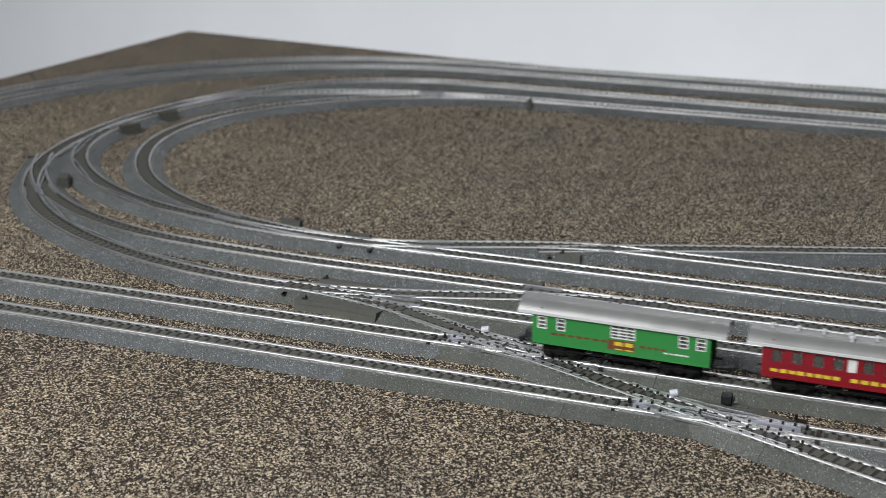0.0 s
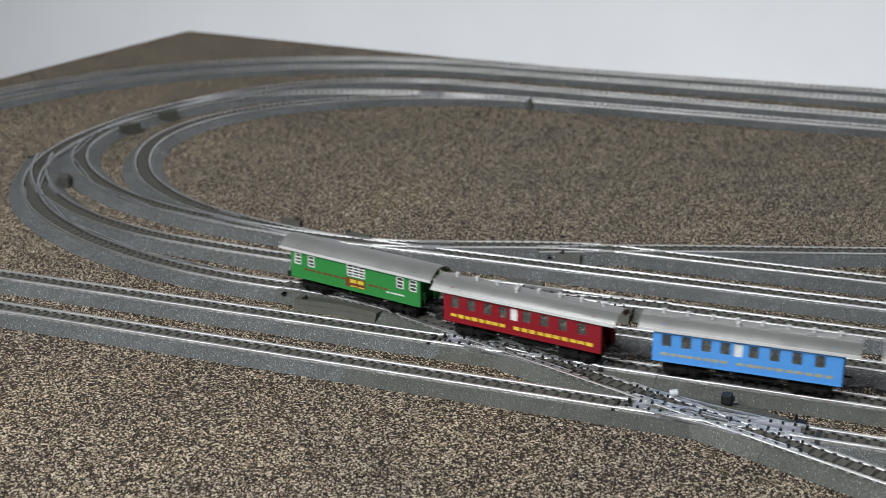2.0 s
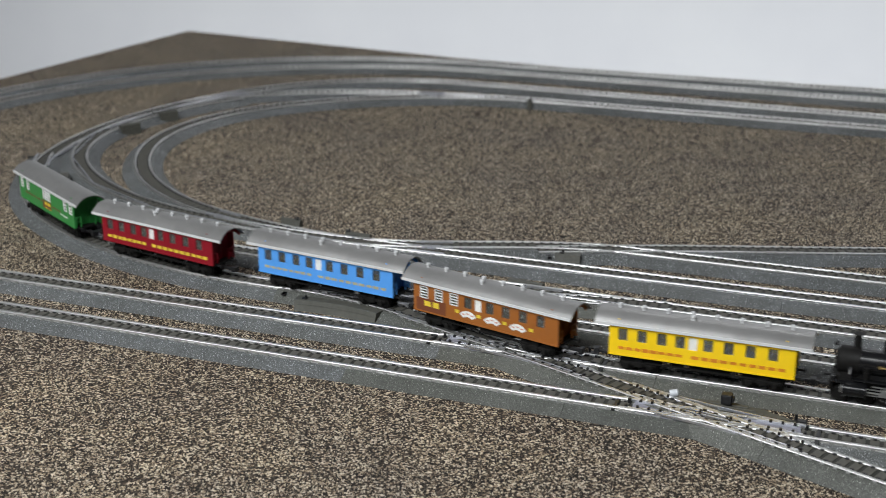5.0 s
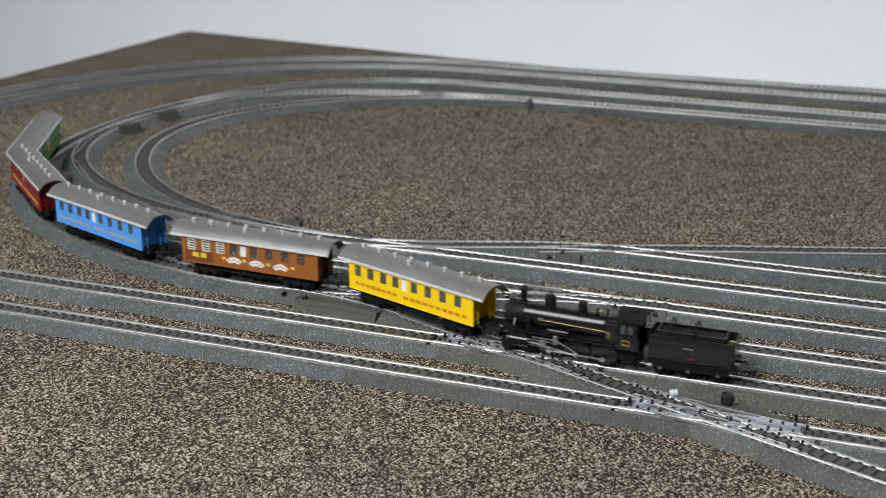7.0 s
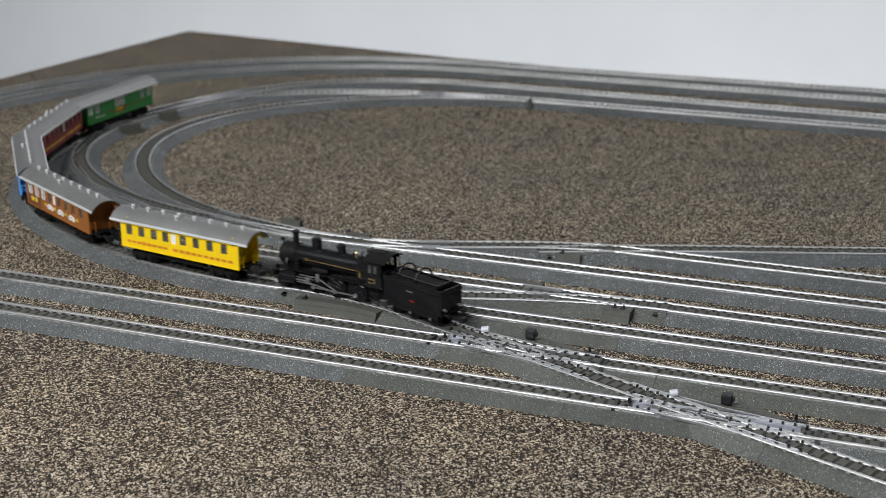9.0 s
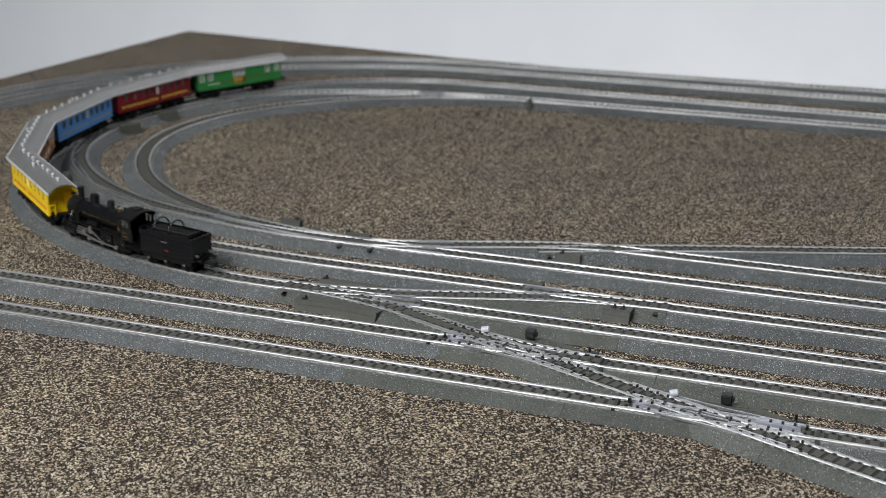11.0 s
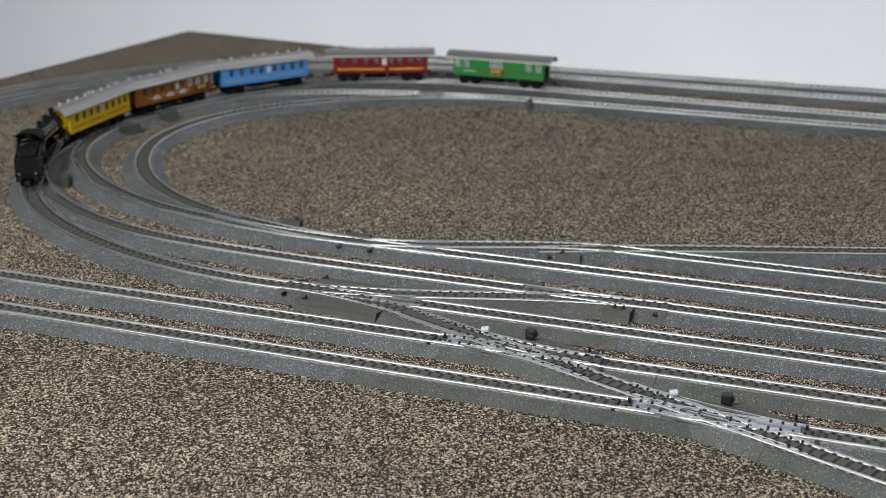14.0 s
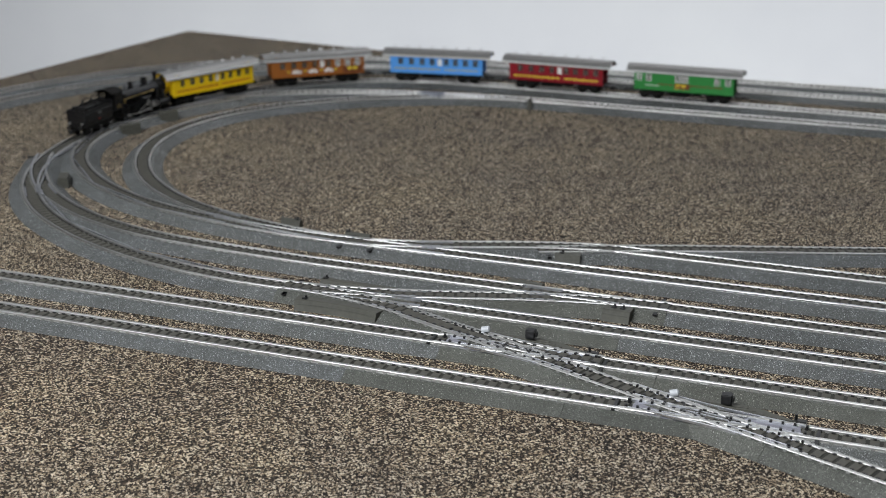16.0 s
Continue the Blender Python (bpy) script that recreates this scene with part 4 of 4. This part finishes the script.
    for y in (0.0092, 0.0112, 0.0132):
        part("strip_lid", box(bmn(), -0.0140, 0.0170 - (y - 0.0092) * 1.6, y - 0.0005, y + 0.0005, 0.0041, 0.0047, 0.0002), BOXGREY, thing)
    lv = bmn()
    cyl(lv, 0.0014, 0.0014, 0.0030, pose(-0.0200, 0.0118, 0.0062, 0, 78, 12), 20)
    cyl(lv, 0.0014, 0.0009, 0.0006, pose(-0.0200, 0.0118, 0.0062, 0, 78, 12) @ pose(0, 0, 0.0030), 20)
    box(lv, -0.0206, -0.0186, 0.0106, 0.0130, 0.0040, 0.0056, 0.0003)
    smooth(part("hand_lever", lv, LEVER, thing, "white rounded hand lever"), 1.0)
    ln = bmn()
    box(ln, 0.0000, 0.0042, 0.0110, 0.0150, 0.0052, 0.0092, 0.0004)
    box(ln, 0.0042, 0.0050, 0.0118, 0.0142, 0.0062, 0.0082, 0.0002)
    part("lantern", ln, BLACK, thing, "black box lantern")
    en = bmn()
    box(en, 0.0280, 0.0330, 0.0095, 0.0125, 0.0, 0.0036, 0.0003)
    cyl(en, 0.0006, 0.0006, 0.0024, pose(0.0290, 0.0110, 0.0034), 10)
    box(en, 0.0240, 0.0330, 0.0085, 0.0090, 0.0030, 0.0036)
    part("drive_end", en, BLACK, thing)


PLATE = grainy("pale_blade_plate", (0.40, 0.41, 0.46), 0.55, 0.3, scale=250)
SOLE = grainy("lavender_grey_metal", (0.27, 0.27, 0.31), 0.6, 0.2, scale=250)
slip_switch(-0.1655, S, "double slip switch with white lever and black lantern")
slip_switch(-0.0745, 0.0, "double slip switch with white lever and black lantern")

TOE = "silver frog, blades and check rails of a turnout"
turnout(turned(PLAN["loop"][: 1 + int(np.argmin(np.hypot(PLAN["loop"][:, 0] + 0.295, PLAN["loop"][:, 1] - 2 * S)))]), turned(PLAN["fork"]), TOE)
turnout(turned(PLAN["loop"][: 1 + int(np.argmin(np.hypot(PLAN["loop"][:, 0] + 0.295, PLAN["loop"][:, 1] - 2 * S)))]), PLAN["link_second"], TOE)
turnout(PLAN["second"], turned(PLAN["link_second"]), TOE)
turnout(turned(PLAN["third"]), turned(PLAN["fourth_link"]), TOE)
turnout(turned(PLAN["fourth"]), PLAN["siding"], TOE)
turnout(PLAN["third"], PLAN["inner_loop"], TOE)
turnout(turned(PLAN["loop"]), turned(PLAN["second"]), TOE)
turnout(turned(PLAN["loop"]), turned(PLAN["third"]), TOE)
turnout(PLAN["loop"], PLAN["far_link"], TOE)
turnout(turned(PLAN["inner_loop"]), turned(PLAN["far_link"]), TOE)

DRIVE = "olive-grey turnout drive box beside the track"
drive_box(-0.2590, 0.0560, -4, 0.0440, 0.0060, "long curved olive-grey turnout drive box beside the track", bend=0.0022, studs=(-0.0175,))
drive_box(-0.2620, 0.0865, -2, 0.0400, 0.0040, DRIVE, 0.0042, studs=(-0.018,))
drive_box(-0.1365, 0.0965, -3, 0.0130, 0.0075, DRIVE, 0.0050, studs=(-0.002, 0.002))
drive_box(-0.1870, 0.1160, -8, 0.0180, 0.0040, DRIVE, 0.0048)
drive_box(-0.1795, 0.1630, 10, 0.0130, 0.0070, DRIVE, 0.0046, studs=(-0.003,))
drive_box(-0.2950, 0.1590, -4, 0.0150, 0.0022, DRIVE, 0.0036, 0.0008, studs=(-0.006,))
drive_box(-0.3400, 0.1690, -10, 0.0130, 0.0022, DRIVE, 0.0036, 0.0008, studs=(0.004,))
drive_box(-0.5380, 0.3130, 60, 0.0140, 0.0050, DRIVE, 0.0072, 0.0006)
drive_box(-0.5330, 0.3550, 50, 0.0130, 0.0050, DRIVE, 0.0072, 0.0006)
drive_box(-0.5050, 0.1900, 120, 0.0130, 0.0060, DRIVE, 0.0062, 0.0008)
drive_box(-0.3000, 0.4800, 0, 0.0030, 0.0030, "small dark lever stand beside the track", 0.0070, 0.0005, studs=(0.0,))

# the train runs at a steady pace; EASE lists how the pace works out along the stretches of its way
START, PACE = 0.8695, 0.0690
EASE = [(0.0, 1.0), (0.90, 0.965), (1.03, 1.045), (1.22, 0.885), (1.58, 1.045)]
LAG = [(0.0, 0.0), (6.5, 0.0), (8.0, 0.004), (9.0, 0.007), (12.0, 0.006), (13.5, 0.002), (14.5, 0.0), (16.0, 0.0)]
HITCH = [("green", 0.0000, 0.0250), ("red", 0.0945, 0.0250), ("blue", 0.1890, 0.0250), ("brown", 0.2835, 0.0250), ("yellow", 0.3780, 0.0250), ("loco", 0.4615, 0.0140), ("tender", 0.5090, 0.0110)]


def motions():
    steps = np.r_[0, np.cumsum(np.hypot(*np.diff(TRAIN_PATH[:, :2], axis=0).T))]
    us, ways = [0.0], [0.0]
    knots = [s for s, _ in EASE[1:]] + [3.0]
    for (s0, rate), s1 in zip(EASE, knots):
        us.append(us[-1] + (s1 - s0) / rate)
        ways.append(s1)

    fine = np.linspace(0, us[-1], 3000)
    raw = np.interp(fine, us, ways)
    kernel = np.ones(61) / 61
    soft = np.convolve(np.pad(raw, 30, mode="reflect", reflect_type="odd"), kernel, mode="valid")
    shift = np.interp(START, soft, fine)

    tt = np.linspace(0, 16, 321)
    late = np.convolve(np.pad(np.interp(tt, *zip(*LAG)), 20, mode="edge"), np.ones(41) / 41, mode="valid")

    def run(t, back=0.0):
        return float(np.interp(shift + PACE * t - np.interp(t, tt, late) - back, fine, soft))

    def at(s):
        return np.array([np.interp(s, steps, TRAIN_PATH[:, i]) for i in range(2)])
    for name, back, reach in HITCH:
        rows = []
        for k in range(161):
            t = k / 10
            c = run(t, back) if name != "tender" else run(t, HITCH[5][1]) - (back - HITCH[5][1])
            a, b = at(c + reach), at(c - reach)
            m = (a + b) / 2
            rows.append((t, pose(m[0], m[1], RZ, 0, 0, math.degrees(math.atan2(a[1] - b[1], a[0] - b[0])))))
        walk(TRAIN[name], rows)
    for w, r in SPUN:
        x = w.location.x
        walk(w, [(k / 30, pose(x, 0, r, 0, math.degrees(PACE * k / 30 / r) % 360.0, 0)) for k in range(481)])


motions()
